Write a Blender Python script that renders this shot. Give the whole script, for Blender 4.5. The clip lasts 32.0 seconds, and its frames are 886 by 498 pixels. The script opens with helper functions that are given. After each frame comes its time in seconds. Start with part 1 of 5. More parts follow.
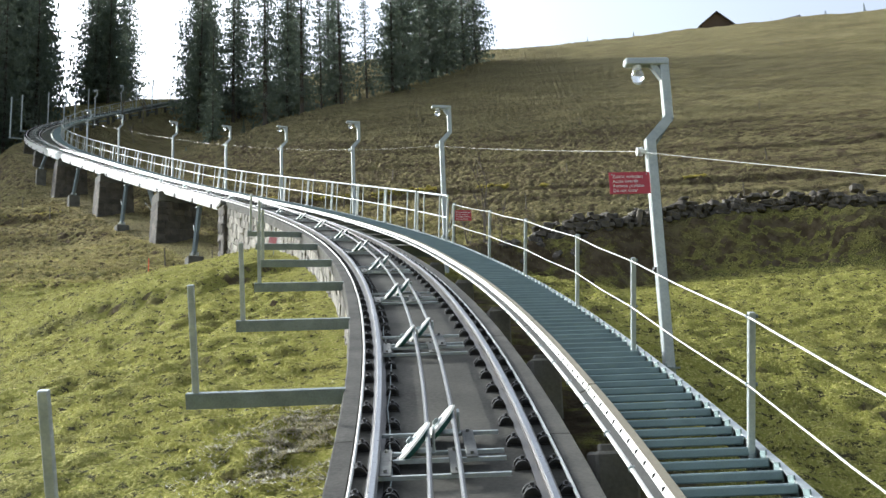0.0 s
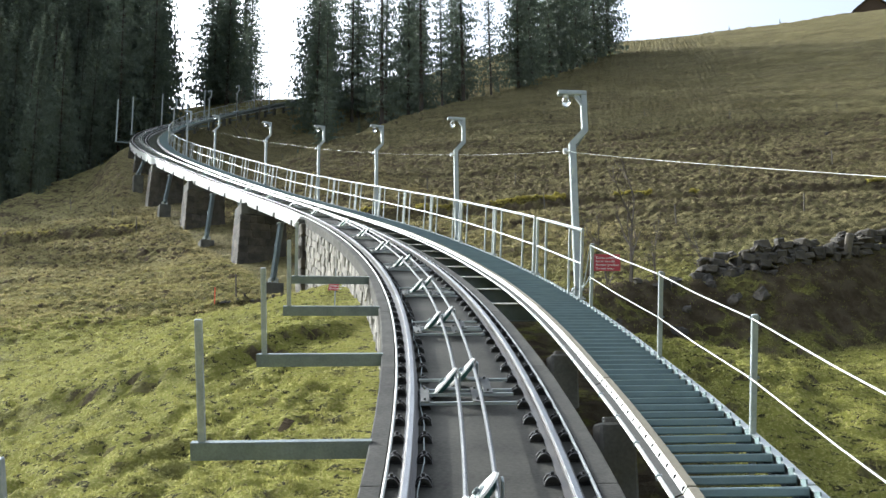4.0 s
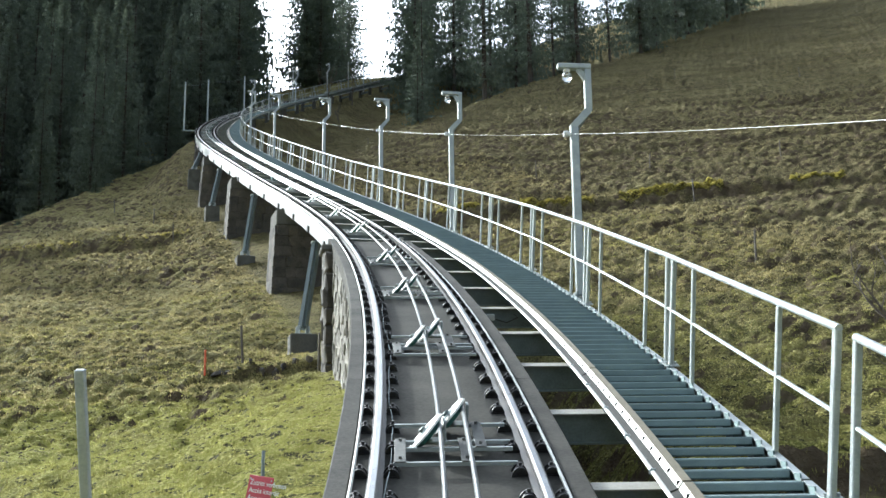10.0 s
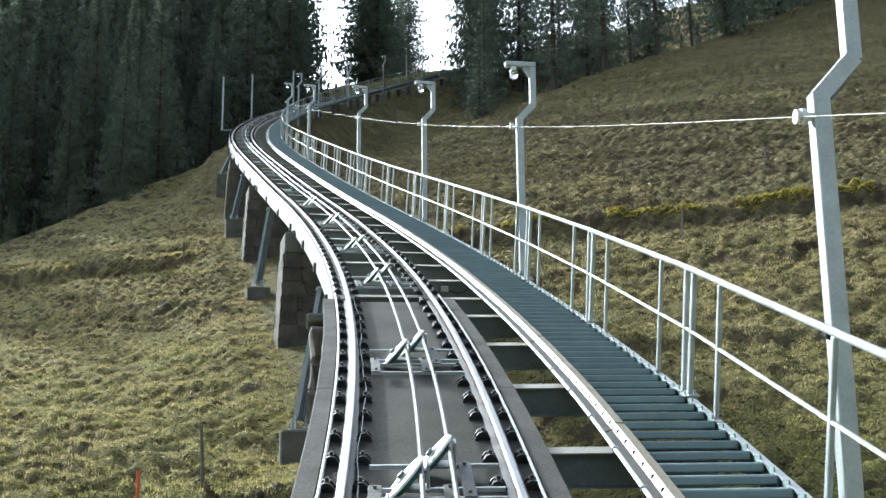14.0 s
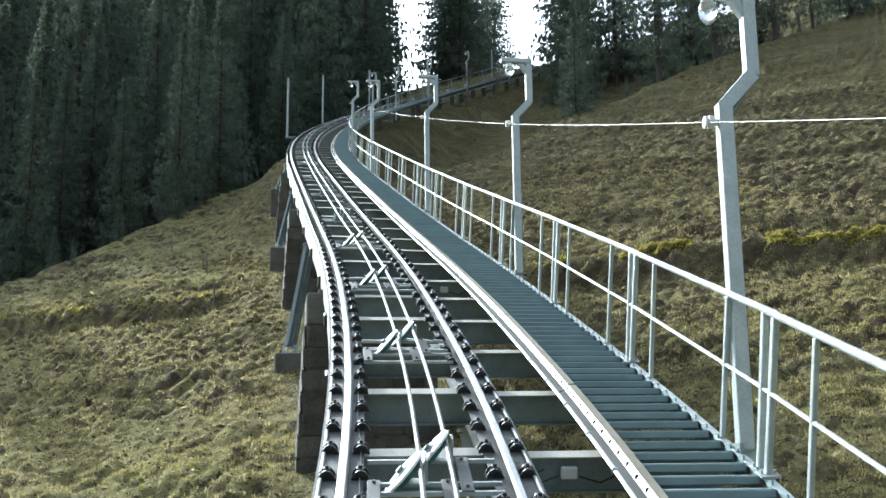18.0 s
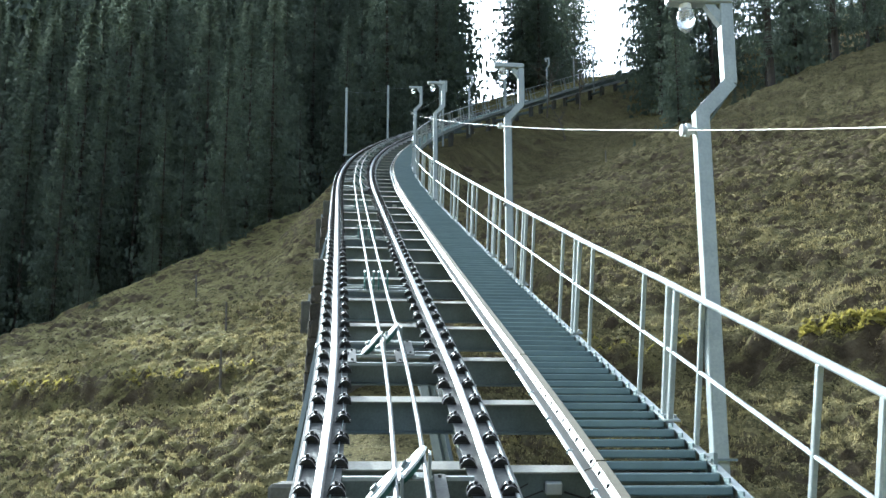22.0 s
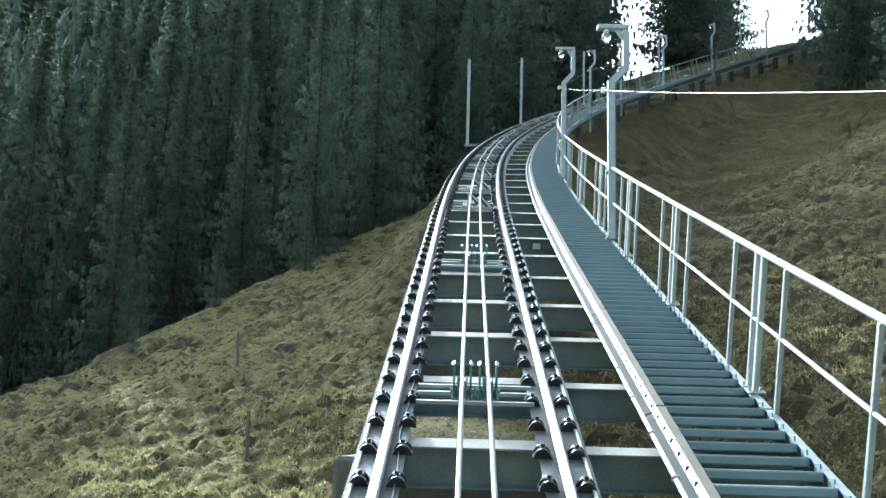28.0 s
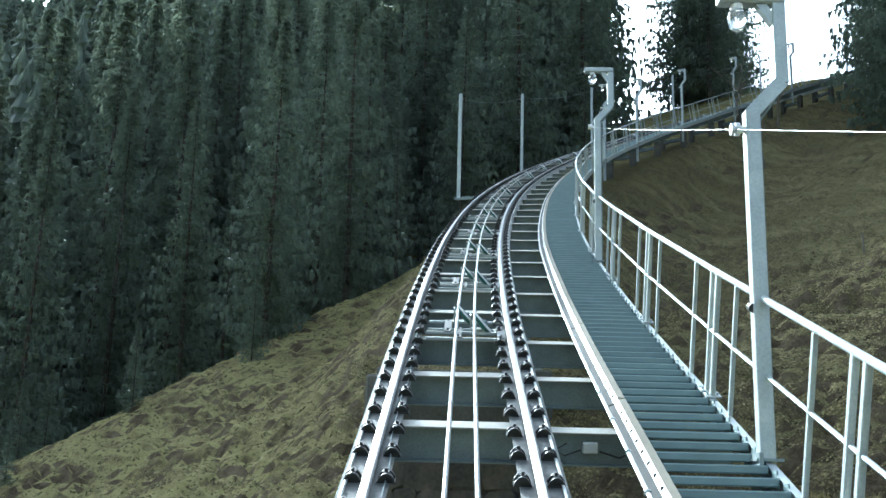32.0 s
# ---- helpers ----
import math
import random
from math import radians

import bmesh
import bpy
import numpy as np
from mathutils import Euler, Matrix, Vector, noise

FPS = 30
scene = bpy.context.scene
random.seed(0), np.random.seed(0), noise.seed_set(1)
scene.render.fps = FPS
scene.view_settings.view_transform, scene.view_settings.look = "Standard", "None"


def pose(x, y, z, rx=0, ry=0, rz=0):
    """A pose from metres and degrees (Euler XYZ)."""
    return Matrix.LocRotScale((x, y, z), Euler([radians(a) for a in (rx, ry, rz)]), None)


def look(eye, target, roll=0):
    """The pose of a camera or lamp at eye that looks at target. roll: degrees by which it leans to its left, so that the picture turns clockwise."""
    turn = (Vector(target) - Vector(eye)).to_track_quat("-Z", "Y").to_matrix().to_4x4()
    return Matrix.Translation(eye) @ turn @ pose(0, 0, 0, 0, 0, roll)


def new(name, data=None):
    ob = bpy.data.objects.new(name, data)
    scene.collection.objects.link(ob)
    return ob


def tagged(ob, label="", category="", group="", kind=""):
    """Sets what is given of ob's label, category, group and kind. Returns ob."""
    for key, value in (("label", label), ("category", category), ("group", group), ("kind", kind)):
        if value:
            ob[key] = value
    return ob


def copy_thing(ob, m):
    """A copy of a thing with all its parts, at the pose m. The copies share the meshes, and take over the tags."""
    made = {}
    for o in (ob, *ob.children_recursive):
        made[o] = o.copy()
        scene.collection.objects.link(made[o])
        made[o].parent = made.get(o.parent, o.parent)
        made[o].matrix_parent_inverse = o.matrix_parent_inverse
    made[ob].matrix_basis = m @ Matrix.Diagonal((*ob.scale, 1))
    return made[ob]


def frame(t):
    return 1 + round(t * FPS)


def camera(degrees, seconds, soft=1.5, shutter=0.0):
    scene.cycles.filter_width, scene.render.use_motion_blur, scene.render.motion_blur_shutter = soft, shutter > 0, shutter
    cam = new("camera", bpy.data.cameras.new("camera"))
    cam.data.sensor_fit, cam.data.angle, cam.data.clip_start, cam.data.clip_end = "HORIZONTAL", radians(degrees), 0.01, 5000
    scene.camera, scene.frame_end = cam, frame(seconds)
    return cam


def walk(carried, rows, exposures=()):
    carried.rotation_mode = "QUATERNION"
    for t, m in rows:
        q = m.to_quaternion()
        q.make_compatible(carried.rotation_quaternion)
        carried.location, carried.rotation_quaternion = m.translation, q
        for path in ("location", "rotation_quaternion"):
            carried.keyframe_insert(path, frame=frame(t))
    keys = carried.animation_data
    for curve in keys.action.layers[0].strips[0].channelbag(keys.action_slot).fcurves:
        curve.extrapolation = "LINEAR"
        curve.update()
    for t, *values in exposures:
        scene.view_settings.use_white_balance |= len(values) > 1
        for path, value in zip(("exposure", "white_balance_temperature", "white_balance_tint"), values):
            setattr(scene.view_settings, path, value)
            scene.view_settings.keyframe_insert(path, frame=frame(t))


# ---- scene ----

cam = camera(46.9, 32.0)
PATH = [
    (0, (0.000, 0.000, 0.000), (-0.102, 1.954, 0.415), -2.33),
    (0.5, (-0.028, 1.090, 0.381), (-0.159, 3.042, 0.800), -2.10),
    (1, (-0.058, 2.179, 0.757), (-0.226, 4.127, 1.179), -1.77),
    (1.5, (-0.105, 3.270, 1.123), (-0.317, 5.214, 1.544), -1.53),
    (2, (-0.161, 4.362, 1.486), (-0.395, 6.302, 1.912), -1.29),
    (2.5, (-0.213, 5.452, 1.851), (-0.517, 7.382, 2.277), -0.94),
    (3, (-0.270, 6.540, 2.217), (-0.628, 8.461, 2.643), -0.75),
    (3.5, (-0.346, 7.627, 2.581), (-0.699, 9.549, 3.005), -0.64),
    (5.5, (-0.827, 11.969, 4.006), (-1.194, 13.895, 4.400), -1.44),
    (6, (-0.973, 13.059, 4.364), (-1.351, 14.983, 4.756), -1.63),
    (6.5, (-1.144, 14.153, 4.723), (-1.524, 16.078, 5.113), -1.50),
    (7, (-1.337, 15.252, 5.081), (-1.749, 17.170, 5.469), -1.23),
    (8, (-1.762, 17.460, 5.780), (-2.222, 19.369, 6.161), -0.96),
    (9, (-2.220, 19.661, 6.461), (-2.734, 21.557, 6.835), -0.74),
    (10, (-2.713, 21.831, 7.141), (-3.289, 23.709, 7.522), -0.73),
    (10.5, (-2.988, 22.903, 7.487), (-3.597, 24.769, 7.870), -0.63),
    (11, (-3.277, 23.968, 7.831), (-3.901, 25.828, 8.219), -0.53),
    (12, (-3.875, 26.081, 8.504), (-4.512, 27.938, 8.886), -0.49),
    (13, (-4.537, 28.174, 9.184), (-5.193, 30.025, 9.565), -0.36),
    (14, (-5.261, 30.259, 9.848), (-5.961, 32.095, 10.223), -0.60),
    (14.5, (-5.643, 31.293, 10.182), (-6.357, 33.121, 10.566), -0.88),
    (16.5, (-7.276, 35.345, 11.583), (-8.074, 37.140, 11.962), -0.67),
    (17, (-7.691, 36.348, 11.934), (-8.521, 38.129, 12.310), -0.64),
    (18, (-8.575, 38.323, 12.621), (-9.435, 40.089, 13.001), -0.55),
    (19, (-9.473, 40.265, 13.308), (-10.364, 42.016, 13.684), -0.30),
    (20, (-10.445, 42.170, 13.974), (-11.372, 43.900, 14.357), 0.01),
    (21, (-11.442, 44.052, 14.663), (-12.401, 45.762, 15.055), -0.04),
    (22, (-12.516, 45.915, 15.352), (-13.505, 47.605, 15.760), -0.05),
    (23, (-13.592, 47.764, 16.037), (-14.656, 49.407, 16.446), 0.75),
    (24, (-14.743, 49.572, 16.732), (-15.856, 51.180, 17.153), 1.09),
    (24.5, (-15.331, 50.466, 17.080), (-16.460, 52.062, 17.501), 1.14),
    (26.5, (-17.762, 53.970, 18.521), (-18.921, 55.550, 18.921), 1.44),
    (27, (-18.407, 54.824, 18.887), (-19.577, 56.397, 19.282), 1.35),
    (28, (-19.692, 56.538, 19.613), (-20.896, 58.090, 19.985), 1.64),
    (28.5, (-20.337, 57.396, 19.981), (-21.548, 58.948, 20.333), 2.13),
    (29, (-20.978, 58.260, 20.353), (-22.201, 59.805, 20.694), 2.57),
    (29.5, (-21.611, 59.135, 20.728), (-22.849, 60.671, 21.058), 2.71),
    (30, (-22.242, 60.015, 21.111), (-23.480, 61.543, 21.477), 2.69),
    (31, (-23.514, 61.779, 21.904), (-24.732, 63.311, 22.314), 1.93),
    (31.5, (-24.146, 62.670, 22.297), (-25.352, 64.207, 22.725), 1.65),
    (32, (-24.774, 63.566, 22.687), (-25.961, 65.111, 23.137), 1.51),
]
walk(cam, [(t, look(eye, target, roll)) for t, eye, target, roll in PATH],
     [(0, 1.24, 5700, 6), (9, 1.33, 5540, 4), (14, 1.42, 5430, 3), (20, 1.55, 5270, 1), (26, 1.74, 5130, -1), (32, 1.93, 5000, -3)])

# ---- light ----
SUN_AZ, SUN_EL = radians(61.0), radians(28.0)      # to the left of +y, above the horizon
world = bpy.data.worlds.new("world")
scene.world = world
world.use_nodes = True
_n = world.node_tree.nodes
_sky = _n.new("ShaderNodeTexSky")
_sky.sky_type, _sky.sun_disc = "NISHITA", False
_sky.sun_elevation, _sky.sun_rotation = SUN_EL, -SUN_AZ
_sky.air_density, _sky.dust_density, _sky.ozone_density = 0.75, 8.0, 0.6
_n["Background"].inputs["Strength"].default_value = 0.15
_veil = _n.new("ShaderNodeHueSaturation")
_veil.inputs["Saturation"].default_value, _veil.inputs["Value"].default_value = 0.35, 1.08
world.node_tree.links.new(_sky.outputs[0], _veil.inputs["Color"])
world.node_tree.links.new(_veil.outputs[0], _n["Background"].inputs["Color"])
sun_data = bpy.data.lights.new("sun", "SUN")
sun_data.energy, sun_data.angle, sun_data.color = 2.55, radians(0.6), (1.0, 0.93, 0.8)
sun = new("sun", sun_data)
SUN_WAY = Vector((-math.sin(SUN_AZ) * math.cos(SUN_EL), math.cos(SUN_AZ) * math.cos(SUN_EL), math.sin(SUN_EL)))
sun.matrix_basis = look(SUN_WAY * 300, (0, 0, 0))

# ---- materials ----


def material(name, base, rough=0.6, metal=0.0, other=None, scale=6.0, fine=60.0, amount=0.5, bump=0.2, depth=0.02, each=0.0,
             stretch=(1, 1, 1), island=0.0, spec=0.5):
    """Two colours mixed by coarse and fine noise, with relief; each and island vary whole pieces."""
    m = bpy.data.materials.new(name)
    m.use_nodes = True
    t = m.node_tree
    b = t.nodes["Principled BSDF"]
    other = other or tuple(c * 0.6 for c in base)
    co = t.nodes.new("ShaderNodeTexCoord")
    mp = t.nodes.new("ShaderNodeMapping")
    mp.inputs["Scale"].default_value = stretch
    geo = t.nodes.new("ShaderNodeNewGeometry")
    t.links.new(geo.outputs["Position"], mp.inputs["Vector"])
    n1, n2 = t.nodes.new("ShaderNodeTexNoise"), t.nodes.new("ShaderNodeTexNoise")
    n1.inputs["Scale"].default_value, n2.inputs["Scale"].default_value = scale, fine
    n1.inputs["Detail"].default_value, n2.inputs["Detail"].default_value = 5, 3
    for n in (n1, n2):
        t.links.new(mp.outputs[0], n.inputs["Vector"])
    add = t.nodes.new("ShaderNodeMath")
    add.operation = "MULTIPLY_ADD"
    add.inputs[1].default_value = 0.6
    t.links.new(n1.outputs["Fac"], add.inputs[0])
    half = t.nodes.new("ShaderNodeMath")
    half.operation = "MULTIPLY"
    half.inputs[1].default_value = 0.4
    t.links.new(n2.outputs["Fac"], half.inputs[0])
    t.links.new(half.outputs[0], add.inputs[2])
    ramp = t.nodes.new("ShaderNodeMapRange")
    ramp.inputs["From Min"].default_value, ramp.inputs["From Max"].default_value = 0.5 - 0.18, 0.5 + 0.18
    ramp.inputs["To Max"].default_value = amount * 2 if amount < 0.5 else 1.0
    t.links.new(add.outputs[0], ramp.inputs["Value"])
    mix = t.nodes.new("ShaderNodeMix")
    mix.data_type = "RGBA"
    t.links.new(ramp.outputs[0], mix.inputs["Factor"])
    mix.inputs["A"].default_value, mix.inputs["B"].default_value = (*base, 1), (*other, 1)
    last = mix.outputs["Result"]
    if each or island:
        hsv = t.nodes.new("ShaderNodeHueSaturation")
        mr = t.nodes.new("ShaderNodeMapRange")
        k = each or island
        mr.inputs["To Min"].default_value, mr.inputs["To Max"].default_value = 1 - k, 1 + k
        if each:
            inf = t.nodes.new("ShaderNodeObjectInfo")
            t.links.new(inf.outputs["Random"], mr.inputs["Value"])
        else:
            t.links.new(geo.outputs["Random Per Island"], mr.inputs["Value"])
        t.links.new(mr.outputs[0], hsv.inputs["Value"])
        t.links.new(last, hsv.inputs["Color"])
        last = hsv.outputs["Color"]
    t.links.new(last, b.inputs["Base Color"])
    rr = t.nodes.new("ShaderNodeMapRange")
    rr.inputs["To Min"].default_value, rr.inputs["To Max"].default_value = max(rough - 0.1, 0.05), min(rough + 0.12, 1)
    t.links.new(n2.outputs["Fac"], rr.inputs["Value"])
    t.links.new(rr.outputs[0], b.inputs["Roughness"])
    b.inputs["Metallic"].default_value = metal
    b.inputs["Specular IOR Level"].default_value = spec
    if bump:
        bp = t.nodes.new("ShaderNodeBump")
        bp.inputs["Strength"].default_value, bp.inputs["Distance"].default_value = bump, depth
        t.links.new(add.outputs[0], bp.inputs["Height"])
        t.links.new(bp.outputs[0], b.inputs["Normal"])
    return m


STEEL = material("galvanised_steel", (0.44, 0.465, 0.45), 0.48, 0.4, (0.3, 0.325, 0.32), 5, 45, 0.5, 0.08, 0.004)
PLATE = material("grey_rail_plate", (0.165, 0.164, 0.15), 0.7, 0.2, (0.08, 0.08, 0.07), 3, 40, 0.5, 0.1, 0.004)
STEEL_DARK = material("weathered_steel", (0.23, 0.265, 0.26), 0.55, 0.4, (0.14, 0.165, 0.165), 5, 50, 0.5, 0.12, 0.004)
PALE = material("pale_zinc_paint", (0.56, 0.56, 0.52), 0.45, 0.2, (0.43, 0.43, 0.38), 3, 40, 0.45, 0.06, 0.004)
BEAM = material("pale_beam_top", (0.36, 0.345, 0.295), 0.75, 0.0, (0.23, 0.22, 0.185), 3, 40, 0.5, 0.1, 0.004)
GIRDER = material("light_grey_girder_paint", (0.56, 0.565, 0.55), 0.42, 0.2, (0.42, 0.425, 0.41), 2, 30, 0.4, 0.05, 0.004)
RAIL_TOP = material("polished_rail_steel", (0.36, 0.37, 0.38), 0.3, 1.0, (0.2, 0.2, 0.21), 3, 50, 0.4, 0.03, 0.002)
RAIL_SIDE = material("rusty_rail_steel", (0.1, 0.1, 0.1), 0.45, 0.7, (0.13, 0.115, 0.1), 4, 60, 0.5, 0.2, 0.004)
IRON = material("black_cast_iron", (0.022, 0.022, 0.023), 0.5, 0.1, (0.045, 0.042, 0.038), 12, 90, 0.5, 0.3, 0.004, spec=0.35)
ROPE = material("greased_wire_rope", (0.26, 0.26, 0.25), 0.32, 0.9, (0.12, 0.12, 0.12), 30, 160, 0.5, 0.5, 0.004)
SLAB = material("dark_track_concrete", (0.08, 0.076, 0.064), 0.9, 0, (0.034, 0.033, 0.028), 1.6, 30, 0.5, 0.3, 0.006, stretch=(1, 1, 1), spec=0.15)
KERB = material("brown_grey_concrete", (0.095, 0.09, 0.077), 0.9, 0, (0.045, 0.043, 0.038), 2.5, 30, 0.5, 0.6, 0.015, each=0.15, spec=0.15)
CONCRETE = material("weathered_concrete", (0.15, 0.143, 0.125), 0.9, 0, (0.07, 0.068, 0.058), 2.5, 30, 0.5, 0.6, 0.015, spec=0.2)
POST_CONCRETE = material("grey_post_concrete", (0.27, 0.255, 0.22), 0.9, 0, (0.15, 0.142, 0.12), 2.5, 30, 0.5, 0.5, 0.012, spec=0.2)
TREAD = material("steel_grating_tread", (0.18, 0.235, 0.23), 0.62, 0.1, (0.125, 0.168, 0.168), 4, 120, 0.5, 0.5, 0.006, each=0.06)
STONE = material("rubble_stone", (0.33, 0.31, 0.27), 0.9, 0, (0.06, 0.054, 0.044), 3.6, 22, 0.5, 0.6, 0.03, each=0.35, stretch=(1.6, 1.6, 0.5), spec=0.2)
TRAY = material("dull_cable_tray", (0.058, 0.057, 0.052), 0.85, 0.0, (0.04, 0.04, 0.037), 4, 50, 0.5, 0.1, 0.004, spec=0.2)
STRINGER = material("dull_zinc_stringer", (0.19, 0.165, 0.115), 0.85, 0.0, (0.13, 0.115, 0.08), 3, 40, 0.45, 0.06, 0.004)
STONE_FAR = material("rubble_stone_joined", (0.27, 0.25, 0.22), 0.9, 0, (0.14, 0.125, 0.1), 3, 22, 0.5, 0.6, 0.03, island=0.3)
MORTAR = material("wall_mortar", (0.15, 0.14, 0.12), 0.95, 0, (0.06, 0.055, 0.05), 4, 40, 0.5, 0.5, 0.02)
DARK_STONE = material("dark_pier_stone", (0.11, 0.093, 0.072), 0.9, 0, (0.04, 0.037, 0.032), 3, 22, 0.5, 0.6, 0.03, each=0.25)
# near-black colour in place of the darkness inside holes
HOLE_DARK = material("hole_darkness", (0.02, 0.02, 0.02), 1.0, 0, (0.012, 0.012, 0.012), 8, 60, 0.4, 0.0, spec=0.0)
RED = material("red_enamel", (0.42, 0.03, 0.05), 0.4, 0, (0.36, 0.025, 0.04), 3, 40, 0.4, 0.02, 0.002)
WHITE = material("white_enamel", (0.75, 0.74, 0.72), 0.5, 0, (0.65, 0.64, 0.62), 3, 40, 0.4, 0.02, 0.002)
GREEN = material("green_roller_paint", (0.06, 0.2, 0.17), 0.45, 0.1, (0.03, 0.12, 0.1), 8, 60, 0.5, 0.1, 0.003)
PORCELAIN = material("white_porcelain", (0.7, 0.7, 0.68), 0.3, 0, (0.6, 0.6, 0.57), 8, 60, 0.4, 0.02, 0.002)
OLD_WOOD = material("grey_weathered_wood", (0.17, 0.15, 0.12), 0.9, 0, (0.09, 0.075, 0.06), 8, 60, 0.5, 0.5, 0.01)
BARK = material("spruce_bark", (0.075, 0.06, 0.048), 0.95, 0, (0.035, 0.03, 0.025), 6, 40, 0.5, 0.6, 0.03)
BARE_BARK = material("pale_bare_bark", (0.16, 0.13, 0.1), 0.9, 0, (0.09, 0.075, 0.06), 8, 60, 0.5, 0.4, 0.01)
NEEDLE = material("spruce_needles", (0.085, 0.11, 0.078), 0.6, 0, (0.115, 0.142, 0.1), 0.5, 5, 0.5, 0.0, island=0.4)


def let_through(m, colour, share):
    """Thin leaves: part of the light passes through them."""
    t = m.node_tree
    tr, mx = t.nodes.new("ShaderNodeBsdfTranslucent"), t.nodes.new("ShaderNodeMixShader")
    tr.inputs["Color"].default_value = (*colour, 1)
    mx.inputs[0].default_value = share
    t.links.new(t.nodes["Principled BSDF"].outputs[0], mx.inputs[1])
    t.links.new(tr.outputs[0], mx.inputs[2])
    t.links.new(mx.outputs[0], t.nodes["Material Output"].inputs["Surface"])


let_through(NEEDLE, (0.16, 0.19, 0.14), 0.4)
ROOF = material("dark_shingle_roof", (0.05, 0.045, 0.045), 0.8, 0, (0.09, 0.08, 0.075), 3, 30, 0.5, 0.3, 0.01)
TIMBER = material("dark_timber_wall", (0.1, 0.065, 0.04), 0.85, 0, (0.06, 0.04, 0.028), 5, 50, 0.5, 0.3, 0.01)
GLASS_PLAIN = bpy.data.materials.new("lamp_glass")
GLASS_PLAIN.use_nodes = True
_b = GLASS_PLAIN.node_tree.nodes["Principled BSDF"]
_b.inputs["Base Color"].default_value = (0.9, 0.92, 0.93, 1)
_b.inputs["Roughness"].default_value, _b.inputs["Transmission Weight"].default_value, _b.inputs["IOR"].default_value = 0.12, 0.85, 1.45


def grass_material():
    """Short winter pasture: green, yellow and straw patches, level cattle steps, brown above."""
    m = bpy.data.materials.new("winter_pasture")
    m.use_nodes = True
    t = m.node_tree
    b = t.nodes["Principled BSDF"]
    geo = t.nodes.new("ShaderNodeNewGeometry")

    def noise_of(scale, detail, stretch=(1, 1, 1)):
        mp = t.nodes.new("ShaderNodeMapping")
        mp.inputs["Scale"].default_value = stretch
        t.links.new(geo.outputs["Position"], mp.inputs["Vector"])
        n = t.nodes.new("ShaderNodeTexNoise")
        n.inputs["Scale"].default_value, n.inputs["Detail"].default_value, n.inputs["Roughness"].default_value = scale, detail, 0.6
        t.links.new(mp.outputs[0], n.inputs["Vector"])
        return n.outputs["Fac"]

    def ramp(fac, lo, hi):
        r = t.nodes.new("ShaderNodeMapRange")
        r.interpolation_type = "SMOOTHSTEP"
        r.inputs["From Min"].default_value, r.inputs["From Max"].default_value = lo, hi
        t.links.new(fac, r.inputs["Value"])
        return r.outputs[0]

    def mix(fac, a, c):
        x = t.nodes.new("ShaderNodeMix")
        x.data_type = "RGBA"
        t.links.new(fac, x.inputs["Factor"])
        for key, v in (("A", a), ("B", c)):
            if isinstance(v, tuple):
                x.inputs[key].default_value = (*v, 1)
            else:
                t.links.new(v, x.inputs[key])
        return x.outputs["Result"]

    sep = t.nodes.new("ShaderNodeSeparateXYZ")
    t.links.new(geo.outputs["Position"], sep.inputs[0])
    green = mix(ramp(noise_of(0.5, 6), 0.35, 0.65), (0.16, 0.175, 0.036), (0.25, 0.235, 0.06))
    straw = mix(ramp(noise_of(1.7, 5), 0.4, 0.7), (0.225, 0.198, 0.08), (0.14, 0.122, 0.05))
    high = mix(ramp(noise_of(0.22, 6, (0.6, 2.2, 1)), 0.38, 0.62), (0.27, 0.235, 0.11), (0.165, 0.138, 0.064))
    low = mix(ramp(noise_of(0.16, 5), 0.45, 0.66), green, straw)
    wide = t.nodes.new("ShaderNodeMath")
    wide.operation = "MULTIPLY_ADD"
    wide.inputs[1].default_value, wide.inputs[2].default_value = 16.0, -8.0
    t.links.new(noise_of(0.07, 3), wide.inputs[0])
    lift = t.nodes.new("ShaderNodeMath")
    lift.operation = "ADD"
    t.links.new(sep.outputs["Z"], lift.inputs[0])
    t.links.new(wide.outputs[0], lift.inputs[1])
    body = mix(ramp(lift.outputs[0], 4.0, 14.0), low, high)
    # dark blotches for the creases between hummocks, their shade put into the colour
    worn = t.nodes.new("ShaderNodeMath")
    worn.operation = "MULTIPLY"
    worn.inputs[1].default_value = 0.65
    t.links.new(ramp(noise_of(1.5, 7, (0.6, 1.5, 1)), 0.45, 0.66), worn.inputs[0])
    body = mix(worn.outputs[0], body, (0.085, 0.072, 0.04))
    meadow = t.nodes.new("ShaderNodeMath")
    meadow.operation = "MULTIPLY"
    edge = t.nodes.new("ShaderNodeMath")
    edge.operation = "MULTIPLY_ADD"
    edge.inputs[1].default_value = -8.5
    t.links.new(ramp(sep.outputs["X"], -5.0, -10.0), edge.inputs[0])
    t.links.new(sep.outputs["Y"], edge.inputs[2])
    t.links.new(ramp(edge.outputs[0], 35.5, 32.0), meadow.inputs[0])
    t.links.new(ramp(noise_of(0.9, 5), 0.2, 0.55), meadow.inputs[1])
    body = mix(meadow.outputs[0], body, (0.29, 0.285, 0.065))
    # level dark streaks, shade of the cattle steps put into the colour
    tread = t.nodes.new("ShaderNodeMath")
    tread.operation = "MULTIPLY"
    t.links.new(ramp(sep.outputs["Y"], 44.0, 75.0), tread.inputs[0])
    t.links.new(ramp(noise_of(0.55, 8, (0.3, 2.0, 1)), 0.47, 0.6), tread.inputs[1])
    body = mix(tread.outputs[0], body, (0.125, 0.1, 0.055))
    # paler left bank: yellower mossy grass, its sunlit brightness put into the colour
    mossy = t.nodes.new("ShaderNodeAttribute")
    mossy.attribute_name = "mossy"
